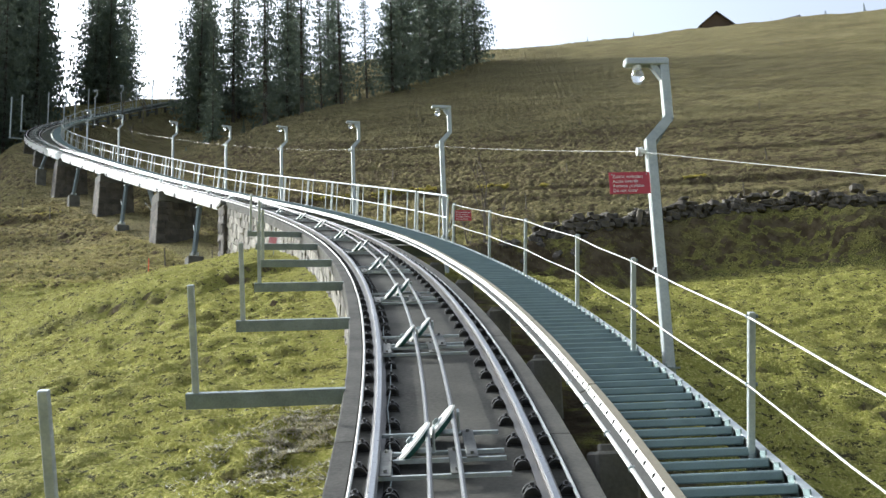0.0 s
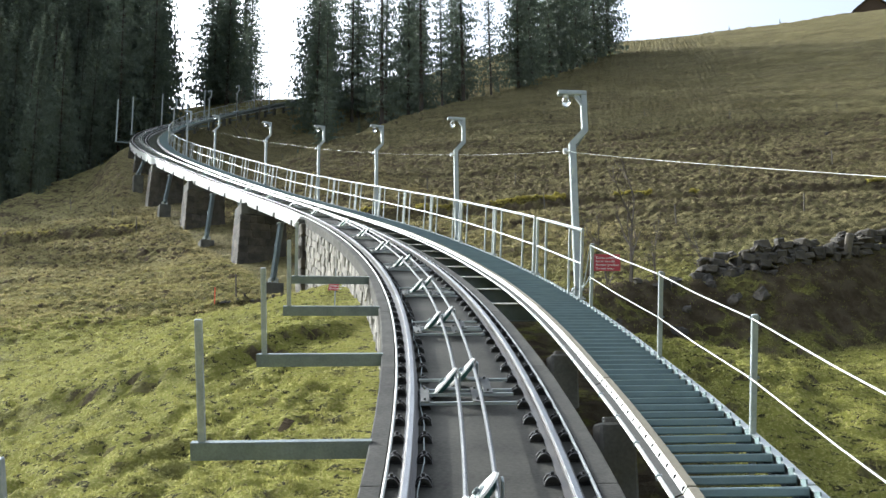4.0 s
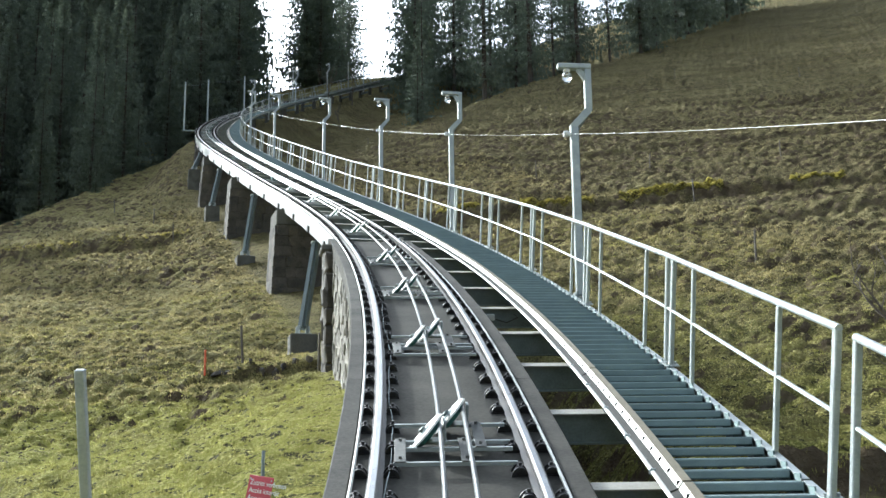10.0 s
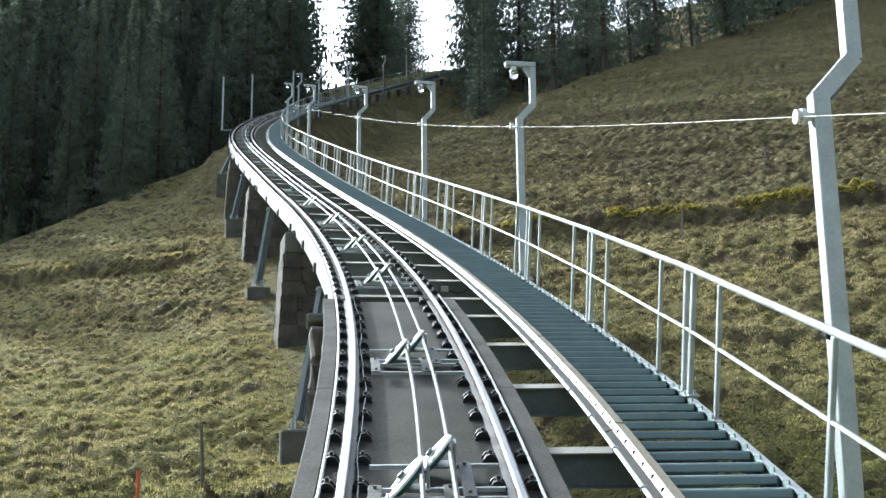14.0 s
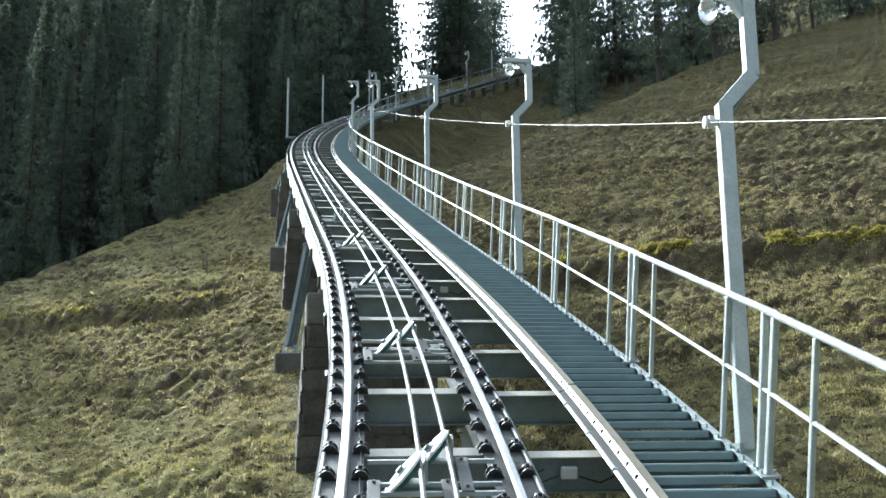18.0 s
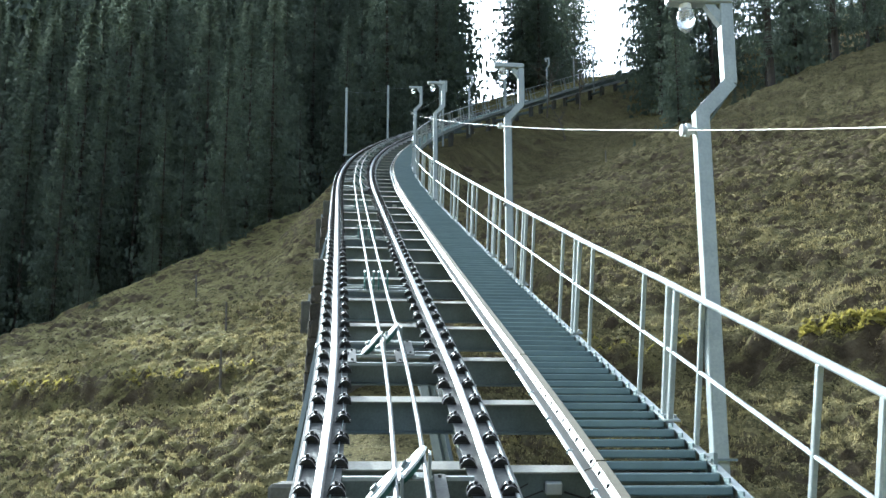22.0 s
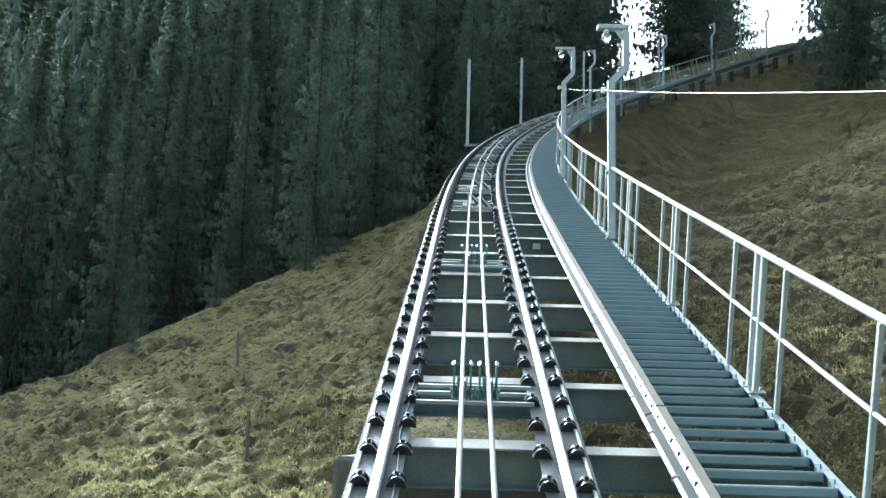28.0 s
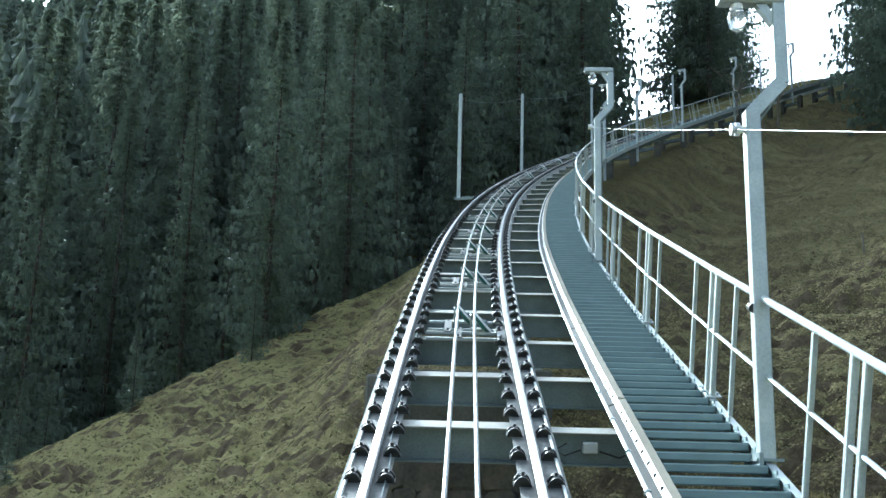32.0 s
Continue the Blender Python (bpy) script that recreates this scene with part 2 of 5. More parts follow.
    moss = t.nodes.new("ShaderNodeMath")
    moss.operation = "MULTIPLY"
    t.links.new(mossy.outputs["Fac"], moss.inputs[0])
    t.links.new(ramp(noise_of(1.1, 6, (0.5, 1.6, 1)), 0.32, 0.58), moss.inputs[1])
    body = mix(moss.outputs[0], body, (0.31, 0.28, 0.115))
    # fine dark specks stand for shaded creases, pale ones for sunlit glints
    fine = mix(ramp(noise_of(8, 5, (0.8, 1.2, 1)), 0.52, 0.63), body, (0.06, 0.055, 0.028))
    glints = mix(ramp(noise_of(24, 4), 0.52, 0.6), fine, mix(ramp(sep.outputs["Y"], 36.0, 50.0), (0.4, 0.37, 0.12), (0.33, 0.285, 0.13)))
    tilt = t.nodes.new("ShaderNodeSeparateXYZ")
    t.links.new(geo.outputs["True Normal"], tilt.inputs[0])
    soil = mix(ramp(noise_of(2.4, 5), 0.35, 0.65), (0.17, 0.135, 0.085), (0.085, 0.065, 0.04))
    bare = t.nodes.new("ShaderNodeMath")
    bare.operation = "MULTIPLY"
    t.links.new(ramp(tilt.outputs["Z"], 0.58, 0.42), bare.inputs[0])
    t.links.new(ramp(noise_of(1.1, 4), 0.32, 0.55), bare.inputs[1])
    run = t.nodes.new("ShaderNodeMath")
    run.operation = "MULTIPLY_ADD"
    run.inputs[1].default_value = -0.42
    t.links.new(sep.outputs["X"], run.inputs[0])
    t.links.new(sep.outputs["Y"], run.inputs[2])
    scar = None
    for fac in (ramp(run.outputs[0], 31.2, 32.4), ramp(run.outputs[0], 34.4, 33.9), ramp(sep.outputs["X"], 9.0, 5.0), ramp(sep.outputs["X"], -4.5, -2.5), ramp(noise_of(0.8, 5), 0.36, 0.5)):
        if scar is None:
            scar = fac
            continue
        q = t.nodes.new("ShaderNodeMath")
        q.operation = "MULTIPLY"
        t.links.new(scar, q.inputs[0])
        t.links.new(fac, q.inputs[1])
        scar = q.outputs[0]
    # brown strip under the walkway: scrub, with the walkway's shade put into its colour
    under = t.nodes.new("ShaderNodeAttribute")
    under.attribute_name = "scrub_shade"
    q = t.nodes.new("ShaderNodeMath")
    q.operation = "MULTIPLY"
    t.links.new(under.outputs["Fac"], q.inputs[0])
    t.links.new(ramp(noise_of(1.6, 5), 0.3, 0.55), q.inputs[1])
    brown_strip = t.nodes.new("ShaderNodeMath")
    brown_strip.operation = "MAXIMUM"
    t.links.new(scar, brown_strip.inputs[0])
    t.links.new(q.outputs[0], brown_strip.inputs[1])
    scar = brown_strip.outputs[0]
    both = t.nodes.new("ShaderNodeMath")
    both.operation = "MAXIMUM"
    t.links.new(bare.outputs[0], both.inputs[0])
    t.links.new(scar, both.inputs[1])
    t.links.new(mix(both.outputs[0], glints, soil), b.inputs["Base Color"])
    b.inputs["Roughness"].default_value = 0.9
    b.inputs["Specular IOR Level"].default_value = 0.04
    total = None
    for fac, k in ((noise_of(0.9, 4, (0.5, 1.5, 1)), 0.3), (noise_of(4.2, 6, (0.6, 1.2, 1)), 0.8), (noise_of(15, 5), 0.9), (noise_of(42, 3), 0.45)):
        s = t.nodes.new("ShaderNodeMath")
        s.operation = "MULTIPLY_ADD"
        s.inputs[1].default_value = k
        t.links.new(fac, s.inputs[0])
        if total:
            t.links.new(total, s.inputs[2])
        total = s.outputs[0]
    steps = t.nodes.new("ShaderNodeMath")
    steps.operation = "MULTIPLY"
    t.links.new(ramp(sep.outputs["Y"], 80.0, 115.0), steps.inputs[0])
    t.links.new(noise_of(0.8, 8, (0.45, 1.5, 1)), steps.inputs[1])
    s = t.nodes.new("ShaderNodeMath")
    s.operation = "MULTIPLY_ADD"
    s.inputs[1].default_value = 4.0
    t.links.new(steps.outputs[0], s.inputs[0])
    t.links.new(total, s.inputs[2])
    total = s.outputs[0]
    bp = t.nodes.new("ShaderNodeBump")
    bp.inputs["Strength"].default_value, bp.inputs["Distance"].default_value = 1.0, 0.24
    t.links.new(total, bp.inputs["Height"])
    t.links.new(bp.outputs[0], b.inputs["Normal"])
    return m


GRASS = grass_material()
# edge moss, brightened to carry the sunlight on the bank's lip
MOSS = material("sunlit_yellow_moss", (0.42, 0.37, 0.12), 0.9, 0, (0.28, 0.25, 0.08), 1.5, 12, 0.5, 0.0, island=0.3, spec=0.0)
BLADE = material("grass_blades", (0.22, 0.225, 0.06), 0.8, 0, (0.34, 0.31, 0.12), 0.6, 9, 0.5, 0.0, island=0.65, spec=0.0)
DRY = material("dry_grass", (0.36, 0.31, 0.13), 0.85, 0, (0.22, 0.185, 0.085), 0.6, 9, 0.5, 0.0, island=0.4, spec=0.0)
for _m, _c in ((MOSS, (0.36, 0.31, 0.07)), (BLADE, (0.33, 0.31, 0.09)), (DRY, (0.38, 0.32, 0.15))):
    let_through(_m, _c, 0.5)

# ---- the line of the railway: heading (degrees to the left of +y) and rise, every 10 m along it ----
KNOTS = np.arange(-20.0, 200.0, 10.0)
HEAD = [-10.9, -5.4, 0.3, 6.3, 12.7, 19.1, 24.9, 31.7, 36.4, 36.5, 36.4, 34.3, 30.4, 24.2, 15.6, 5.8, -4.6, -14.0, -22.0, -26.0, -28.0, -28.0]
RISE = [0.385, 0.365, 0.345, 0.324, 0.308, 0.31, 0.317, 0.325, 0.343, 0.356, 0.359, 0.367, 0.38, 0.396, 0.412, 0.425, 0.437, 0.44, 0.44, 0.44, 0.44, 0.44]
LINE_S = np.arange(-20.0, 195.01, 0.25)
_h, _t = np.radians(np.interp(LINE_S + 0.125, KNOTS, HEAD)), np.interp(LINE_S + 0.125, KNOTS, RISE)
_p = np.vstack([np.zeros(3), np.cumsum(np.stack([-np.sin(_h), np.cos(_h), _t], 1) * 0.25, 0)])[:-1]
LINE = _p - _p[80] + np.array([-0.013, -0.001, -2.493])


def on_line(s):
    return Vector([float(np.interp(s, LINE_S, LINE[:, k])) for k in range(3)])


def heading(s):
    return radians(float(np.interp(s, KNOTS, HEAD)))


def rise(s):
    return float(np.interp(s, KNOTS, RISE))


def upright(s, lat=0.0, up=0.0):
    """A pose beside the line: x to its right, y ahead and level, z up."""
    h = heading(s)
    p = on_line(s) + Vector((math.cos(h), math.sin(h), 0)) * lat + Vector((0, 0, up))
    return Matrix.Translation(p) @ Matrix.Rotation(h, 4, "Z")


def inclined(s, lat=0.0, up=0.0):
    """The same, leaning with the line's slope: y along the rails, z square to them."""
    return upright(s) @ Matrix.Rotation(math.atan(rise(s)), 4, "X") @ Matrix.Translation((lat, 0, up))


def track_of(x, y):
    """Arrays of distance along and to the right of the line, and the line's height there."""
    x, y = np.atleast_1d(x).astype(float), np.atleast_1d(y).astype(float)
    i = np.zeros(len(x), int)
    pts = LINE[::8, :2]
    for k in range(0, len(x), 20000):
        d = (x[k : k + 20000, None] - pts[:, 0]) ** 2 + (y[k : k + 20000, None] - pts[:, 1]) ** 2
        i[k : k + 20000] = d.argmin(1)
    h = np.radians(np.interp(LINE_S[::8], KNOTS, HEAD))[i]
    vx, vy = x - pts[i, 0], y - pts[i, 1]
    s = LINE_S[::8][i] + (-np.sin(h) * vx + np.cos(h) * vy)
    return s, np.cos(h) * vx + np.sin(h) * vy, np.interp(s, LINE_S, LINE[:, 2])


# ---- mesh helpers ----


def link(name, mesh, mat, parent=None, m=None, label=""):
    ob = new(name, mesh)
    if mat and not mesh.materials:
        mesh.materials.append(mat)
    if parent:
        ob.parent = parent
    if m is not None:
        ob.matrix_basis = m
    if label:
        ob["label"] = label
    return ob


def part(name, bm, mat, parent=None, label="", m=None, smooth=False):
    me = bpy.data.meshes.new(name)
    bmesh.ops.recalc_face_normals(bm, faces=bm.faces)
    if smooth:
        for f in bm.faces:
            f.smooth = True
    bm.to_mesh(me)
    bm.free()
    return link(name, me, mat, parent, m, label)


def thing(name, label, category, m=None, group="", kind=""):
    ob = new(name)
    if m is not None:
        ob.matrix_basis = m
    return tagged(ob, label, category, group, kind)


def box(bm, size, at=(0, 0, 0), turn=None, bevel=0.0):
    m = Matrix.Translation(at) @ (turn or Matrix.Identity(4)) @ Matrix.Diagonal((*size, 1))
    vs = bmesh.ops.create_cube(bm, size=1, matrix=m)["verts"]
    if bevel:
        es = list({e for v in vs for e in v.link_edges})
        bmesh.ops.bevel(bm, geom=es, offset=bevel, segments=1, affect="EDGES")
    return bm


def bar(bm, a, b, r, sides=8, r2=None):
    a, b = Vector(a), Vector(b)
    d = b - a
    m = Matrix.Translation((a + b) / 2) @ d.to_track_quat("Z", "Y").to_matrix().to_4x4()
    bmesh.ops.create_cone(bm, cap_ends=True, segments=sides, radius1=r, radius2=r if r2 is None else r2, depth=d.length, matrix=m)
    return bm


def square_bar(bm, a, b, w, d=None):
    a, b = Vector(a), Vector(b)
    v = b - a
    m = Matrix.Translation((a + b) / 2) @ v.to_track_quat("Z", "X").to_matrix().to_4x4() @ Matrix.Diagonal((w, d or w, v.length, 1))
    bmesh.ops.create_cube(bm, size=1, matrix=m)
    return bm


def sweep(profile, s0, s1, step=0.5, offset=None, closed=True):
    """A mesh drawn along the line: profile points are (right, up) square to the slope; offset(s) shifts it."""
    n = max(2, int(round((s1 - s0) / step)) + 1)
    verts, faces, k = [], [], len(profile)
    for i in range(n):
        s = s0 + (s1 - s0) * i / (n - 1)
        m = inclined(s)
        dx, dz = offset(s) if offset else (0, 0)
        verts += [m @ Vector((x + dx, 0, z + dz)) for x, z in profile]
    for i in range(n - 1):
        for j in range(k if closed else k - 1):
            a, b = i * k + j, i * k + (j + 1) % k
            faces.append((a, b, b + k, a + k))
    if closed:
        faces += [tuple(range(k - 1, -1, -1)), tuple((n - 1) * k + j for j in range(k))]
    me = bpy.data.meshes.new("sweep")
    me.from_pydata(verts, [], faces)
    return me


def rect(x0, x1, z0, z1):
    return [(x0, z0), (x1, z0), (x1, z1), (x0, z1)]


def ring(x, z, r, k=8):
    return [(x + r * math.cos(2 * math.pi * i / k), z + r * math.sin(2 * math.pi * i / k)) for i in range(k)]


def joined(mesh, places):
    """One mesh out of many copies of a small one."""
    v = np.array([x.co for x in mesh.vertices])
    polys = [tuple(p.vertices) for p in mesh.polygons]
    verts, faces = [], []
    for i, m in enumerate(places):
        a = np.array(m)
        verts.append(v @ a[:3, :3].T + a[:3, 3])
        faces += [tuple(j + i * len(v) for j in p) for p in polys]
    me = bpy.data.meshes.new("joined")
    me.from_pydata(np.concatenate(verts).tolist(), [], faces)
    return me


def mesh_of(bm, name="piece"):
    me = bpy.data.meshes.new(name)
    bmesh.ops.recalc_face_normals(bm, faces=bm.faces)
    bm.to_mesh(me)
    bm.free()
    return me


def tube_mesh(pts, radii, sides=6):
    """One closed skin round a bent line."""
    pts = [Vector(p) for p in pts]
    radii = radii if isinstance(radii, (list, tuple)) else [radii] * len(pts)
    verts, faces = [], []
    side = Vector((1, 0, 0))
    for i, p in enumerate(pts):
        d = (pts[min(i + 1, len(pts) - 1)] - pts[max(i - 1, 0)]).normalized()
        u = side - d * side.dot(d)
        if u.length < 0.2:
            u = Vector((0, 1, 0)) - d * d.y
        u.normalize()
        v = d.cross(u)
        side = u
        verts += [p + (u * math.cos(2 * math.pi * k / sides) + v * math.sin(2 * math.pi * k / sides)) * radii[i] for k in range(sides)]
    for i in range(len(pts) - 1):
        for k in range(sides):
            a, b = i * sides + k, i * sides + (k + 1) % sides
            faces.append((a, b, b + sides, a + sides))
    faces += [tuple(range(sides - 1, -1, -1)), tuple((len(pts) - 1) * sides + k for k in range(sides))]
    return verts, faces


def tube(name, pts, radii, mat, parent=None, sides=6, label=""):
    me = bpy.data.meshes.new(name)
    me.from_pydata(*[tube_mesh(pts, radii, sides)[0], [], tube_mesh(pts, radii, sides)[1]])
    return link(name, me, mat, parent, None, label)

# ---- ground ----
SLOPE_Y = [-90, -20, 0, 10, 20, 30, 38, 48, 60, 73, 90, 135, 190, 215, 250, 300, 420, 900]
SLOPE_Z = [-22, -9, -3.4, -0.6, 1.9, 4.3, 6.8, 10.3, 15.3, 20.9, 28.7, 51.3, 79.5, 90, 97, 100, 90, 40]


def wave(x, y, fx, fy, seed):
    """Cheap smooth noise out of a few turned sines."""
    r = np.random.RandomState(seed)
    out = np.zeros_like(x)
    for k in range(6):
        a, ph = r.uniform(0, 2 * math.pi, 2)
        c, s = math.cos(a), math.sin(a)
        q = 1.0 + 0.35 * k
        out += np.sin(q * (c * x * fx + s * y * fy) + ph + 1.3 * np.sin(0.6 * q * (s * x * fx - c * y * fy) + a)) / q
    return out / 2.6


RIDGE_Y, RIDGE_X = [70, 88, 96, 106, 117, 140, 169, 230], [-40, -31.5, -29.5, -26.5, -23, -14, -1, 25]


def smooth(v, lo, hi):
    q = np.clip((v - lo) / (hi - lo), 0, 1)
    return q * q * (3 - 2 * q)


def lattice(x, y, seed):
    """Value noise from 0 to 1 on a unit grid."""
    xi, yi = np.floor(x).astype(np.int64), np.floor(y).astype(np.int64)
    fx, fy = x - xi, y - yi
    fx, fy = fx * fx * (3 - 2 * fx), fy * fy * (3 - 2 * fy)

    def at(a, b):
        h = (a * 374761393 + b * 668265263 + seed * 974634777) & 0x7FFFFFFF
        h = ((h ^ (h >> 13)) * 1274126177) & 0x7FFFFFFF
        return ((h ^ (h >> 16)) & 0xFFFF) / 65535.0

    return (at(xi, yi) * (1 - fx) + at(xi + 1, yi) * fx) * (1 - fy) + (at(xi, yi + 1) * (1 - fx) + at(xi + 1, yi + 1) * fx) * fy


def mounds(x, y, seed):
    """Rounded hummocks with creases between them, 0 in the creases and 1 on top, on a unit grid."""
    xi, yi = np.floor(x).astype(np.int64), np.floor(y).astype(np.int64)
    best = np.full(len(x), 9.0)
    for a in (-1, 0, 1):
        for b in (-1, 0, 1):
            h = ((xi + a) * 374761393 + (yi + b) * 668265263 + seed * 974634777) & 0x7FFFFFFF
            h = ((h ^ (h >> 13)) * 1274126177) & 0x7FFFFFFF
            px, py = xi + a + (h & 0xFFF) / 4095.0, yi + b + ((h >> 12) & 0xFFF) / 4095.0
            best = np.minimum(best, (x - px) ** 2 + (y - py) ** 2)
    return np.clip(1 - best / 0.42, 0, 1) ** 0.6


def tussocks(x, y):
    """Trodden hummocks, drawn out along the slope, in two sizes."""
    wx, wy = x + 0.5 * lattice(x / 1.1, y / 1.1, 41), y + 0.4 * lattice(x / 1.3, y / 1.3, 43)
    patch = 0.55 + 0.6 * smooth(lattice(x / 4.5, y / 2.6, 12), 0.25, 0.75)
    fine = 0.17 * (0.45 + 0.6 * patch) * mounds(wx / 0.42 + 7, wy / 0.27, 5) ** 1.4
    return 0.06 * patch * mounds(wx / 1.15, wy / 0.7, 3) + fine + 0.12 * lattice(x / 0.25, y / 0.19, 9) + 0.05 * lattice(x / 0.7, y / 0.22, 19)


def ground_z(x, y, rough=True):
    x, y = np.atleast_1d(x).astype(float), np.atleast_1d(y).astype(float)
    z = np.interp(y, SLOPE_Y, SLOPE_Z)
    for d in (-6.0, 6.0):
        z = z + np.interp(y + d, SLOPE_Y, SLOPE_Z)
    z /= 3
    z += np.clip(x - 5, 0, 200) * 0.05 * np.clip((y - 60) / 120, 0, 1)
    s, lat, top = track_of(x, y)
    right = np.clip((lat - 2.0) / 8, 0, 1)
    # the bank beside the lower track
    e = y - (33.7 + 0.42 * np.clip(x + 0.4, -3, 8.5)) - 0.25 * np.sin(x * 1.3)
    near = np.where(lat < 0, smooth(lat, -13, -4), smooth(-lat, -9, -2.4) * (1 - smooth(e, -2.6, 0)))
    low = smooth(-s, -46, -31)
    bed = top - 1.0 - np.where(lat < 0, 0.17 * np.clip(-lat - 1, 0, 9), -0.12 * np.clip(lat - 4, 0, 9))
    z = z * (1 - near * low) + bed * near * low
    z += 0.4 * smooth(lat, -4.5, -1.1) * smooth(-lat, 0.0, 0.6) * smooth(s, 32, 37) * smooth(-s, -46, -44)
    # the terrace above a steep earth bank, on which the dry stone wall stands
    lift = np.where(e > 0, 0.35 + 1.45 * np.exp(-np.clip(e, 0, 60) / 5), -0.2 + 2.0 * smooth(e, -1.9, 0.15)) * smooth(e, -7, -1.9)
    z += lift * np.clip((62 - y) / 18, 0, 1) * smooth(lat, 2.3, 3.3)
    # the gully to the west, and the shaded hollow behind the spur
    z -= (12 * smooth(-x, 50, 76) + 0.8 * smooth(-x, 41, 47)) * smooth(y, 42, 62) * smooth(-y, -150, -95)
    back = np.interp(y, RIDGE_Y, RIDGE_X) - x
    z -= 4.2 * smooth(back, -1.5, 9) * smooth(-back, -60, -26) * smooth(lat, -2, 2) * smooth(y, 78, 92) * smooth(-y, -190, -150)
    z -= 7 * smooth(-x, 18, 60) * smooth(y, 135, 190)
    turn = np.degrees(np.arctan2(-(x + 20), np.maximum(y - 55, 1.0)))
    z += 42 * smooth(np.hypot(x + 20, y - 55), 95, 220) * smooth(turn, 36, 48)
    far = smooth(s, 82, 96) * np.where(lat < 0, smooth(lat, -4.5, -1.3), smooth(-lat, -8, -1.5)) * smooth(-s, -186, -176)
    z = z * (1 - far) + (top - 2.0) * far
    z += 0.45 * wave(x, y, 0.11, 0.16, 3) * np.clip(np.abs(lat) / 6, 0.15, 1)
    # the hollow round the first footing
    z -= 0.5 * np.exp(-((x + 14.6) ** 2 + (y - 46.2) ** 2) / 4.0)
    if rough:
        calm = np.where(y < 38, 0.65 + 0.35 * lattice(x / 6, y / 6, 2), 1.2 + 0.35 * smooth(y, 54, 62))
        z += (tussocks(x, y) - 0.17) * calm * np.clip((np.abs(lat) - 0.8) / 1.2, 0.25, 1)
        z += 0.07 * wave(x, y, 0.35, 2.6, 5)
        # the long trodden banks across the slope
        for line, tall in ((51.0, 0.15), (58.0, 0.18), (64.6, 0.45), (66.6, 0.2), (79.0, 0.2), (91.0, 0.2)):
            edge = y - line - 0.5 * wave(x, y, 0.14, 0.05, int(line)) - 0.25 * lattice(x / 0.9, y / 3, 17)
            z += (0.13 if line == 64.6 else 0.05) * np.exp(-(((edge - 0.3) / 0.3) ** 2)) * np.clip((np.abs(lat) - 2) / 2, 0, 1)
            ends = np.where(line == 66.6, smooth(-np.abs(x + 29), -6, -2), 1.0)
            z -= tall * ends * (1 - smooth(edge, -0.32, 0.05)) * smooth(edge, -5, -0.5) * np.clip((np.abs(lat) - 2) / 2, 0, 1)
        for edge, tall, mid, half, soft in ((y - 25.4 - 1.3 * np.clip(x + 7.4, 0, 2.2), 0.3, -9.0, 4.0, 0.8), (y - 43.9 - 0.5 * (x + 14.1) - 0.1 * np.sin(4 * x), 0.3, -14.1, 1.9, 0.22)):
            z += tall * smooth(edge, -soft, 0.05) * smooth(-edge, -4, -0.3) * smooth(-np.abs(x - mid), -half, -0.6 * half)
        high = smooth(y, 74, 90)
        z += high * (0.2 * (1 - np.abs(2 * lattice(x / 15, y / 3.4, 51) - 1)) + 0.12 * lattice(x / 2.2, y / 0.9, 53))
        z += 0.16 * np.maximum(wave(x * 0.7, y, 0.25, 1.2, 11), 0) * np.clip((y - 30) / 20, 0, 1)
    under = (np.abs(lat - 0.6) < 2.2) & (s > -20) & (s < 184)
    z = np.where(under, np.minimum(z, top - 0.9), z)
    return z


def lines(a, b, fine, grow, lo, hi):
    """Grid lines: even and fine from a to b, then ever wider apart out to lo and hi."""
    out = list(np.arange(a, b + 1e-6, fine))
    for end, sign in ((lo, -1), (hi, 1)):
        v, d = (a if sign < 0 else b), fine
        while (v - end) * sign < 0:
            d *= grow
            v += sign * d
            out.append(v)
    return np.array(sorted(out))


gx, gy = lines(-41.5, 12, 0.125, 1.035, -1500, 1500), lines(9, 90, 0.11, 1.035, -1200, 1600)
GX, GY = np.meshgrid(gx, gy)
gz = ground_z(GX.ravel(), GY.ravel())
nx, ny = len(gx), len(gy)
idx = np.arange(nx * ny).reshape(ny, nx)
quads = np.stack([idx[:-1, :-1], idx[:-1, 1:], idx[1:, 1:], idx[1:, :-1]], -1).reshape(-1, 4)
me = bpy.data.meshes.new("ground")
me.from_pydata(np.stack([GX.ravel(), GY.ravel(), gz], 1).tolist(), [], quads.tolist())
me.polygons.foreach_set("use_smooth", np.ones(len(quads), bool))
_s, _lat, _top = track_of(GX.ravel(), GY.ravel())
# where the scrub under the walkway is coloured with its shade
me.attributes.new("scrub_shade", "FLOAT", "POINT").data.foreach_set("value", (smooth(_lat, 0.3, 0.9) * smooth(-_lat, -2.7, -2.0) * smooth(-_s, -60, -48)).astype(np.float32))
# left bank zone that gets the yellower, sunlit-looking colour
me.attributes.new("mossy", "FLOAT", "POINT").data.foreach_set("value", (smooth(-_lat, 0.5, 4.0) * smooth(_s, 44, 60) * smooth(-_lat, -30, -16)).astype(np.float32))
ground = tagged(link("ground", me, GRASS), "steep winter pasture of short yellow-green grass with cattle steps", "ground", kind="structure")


def height(x, y):
    return float(ground_z(x, y)[0])


def on_ground(s, lat, up=0.0):
    m = upright(s, lat)
    p = m.translation
    m.translation = (p.x, p.y, height(p.x, p.y) + up)
    return m


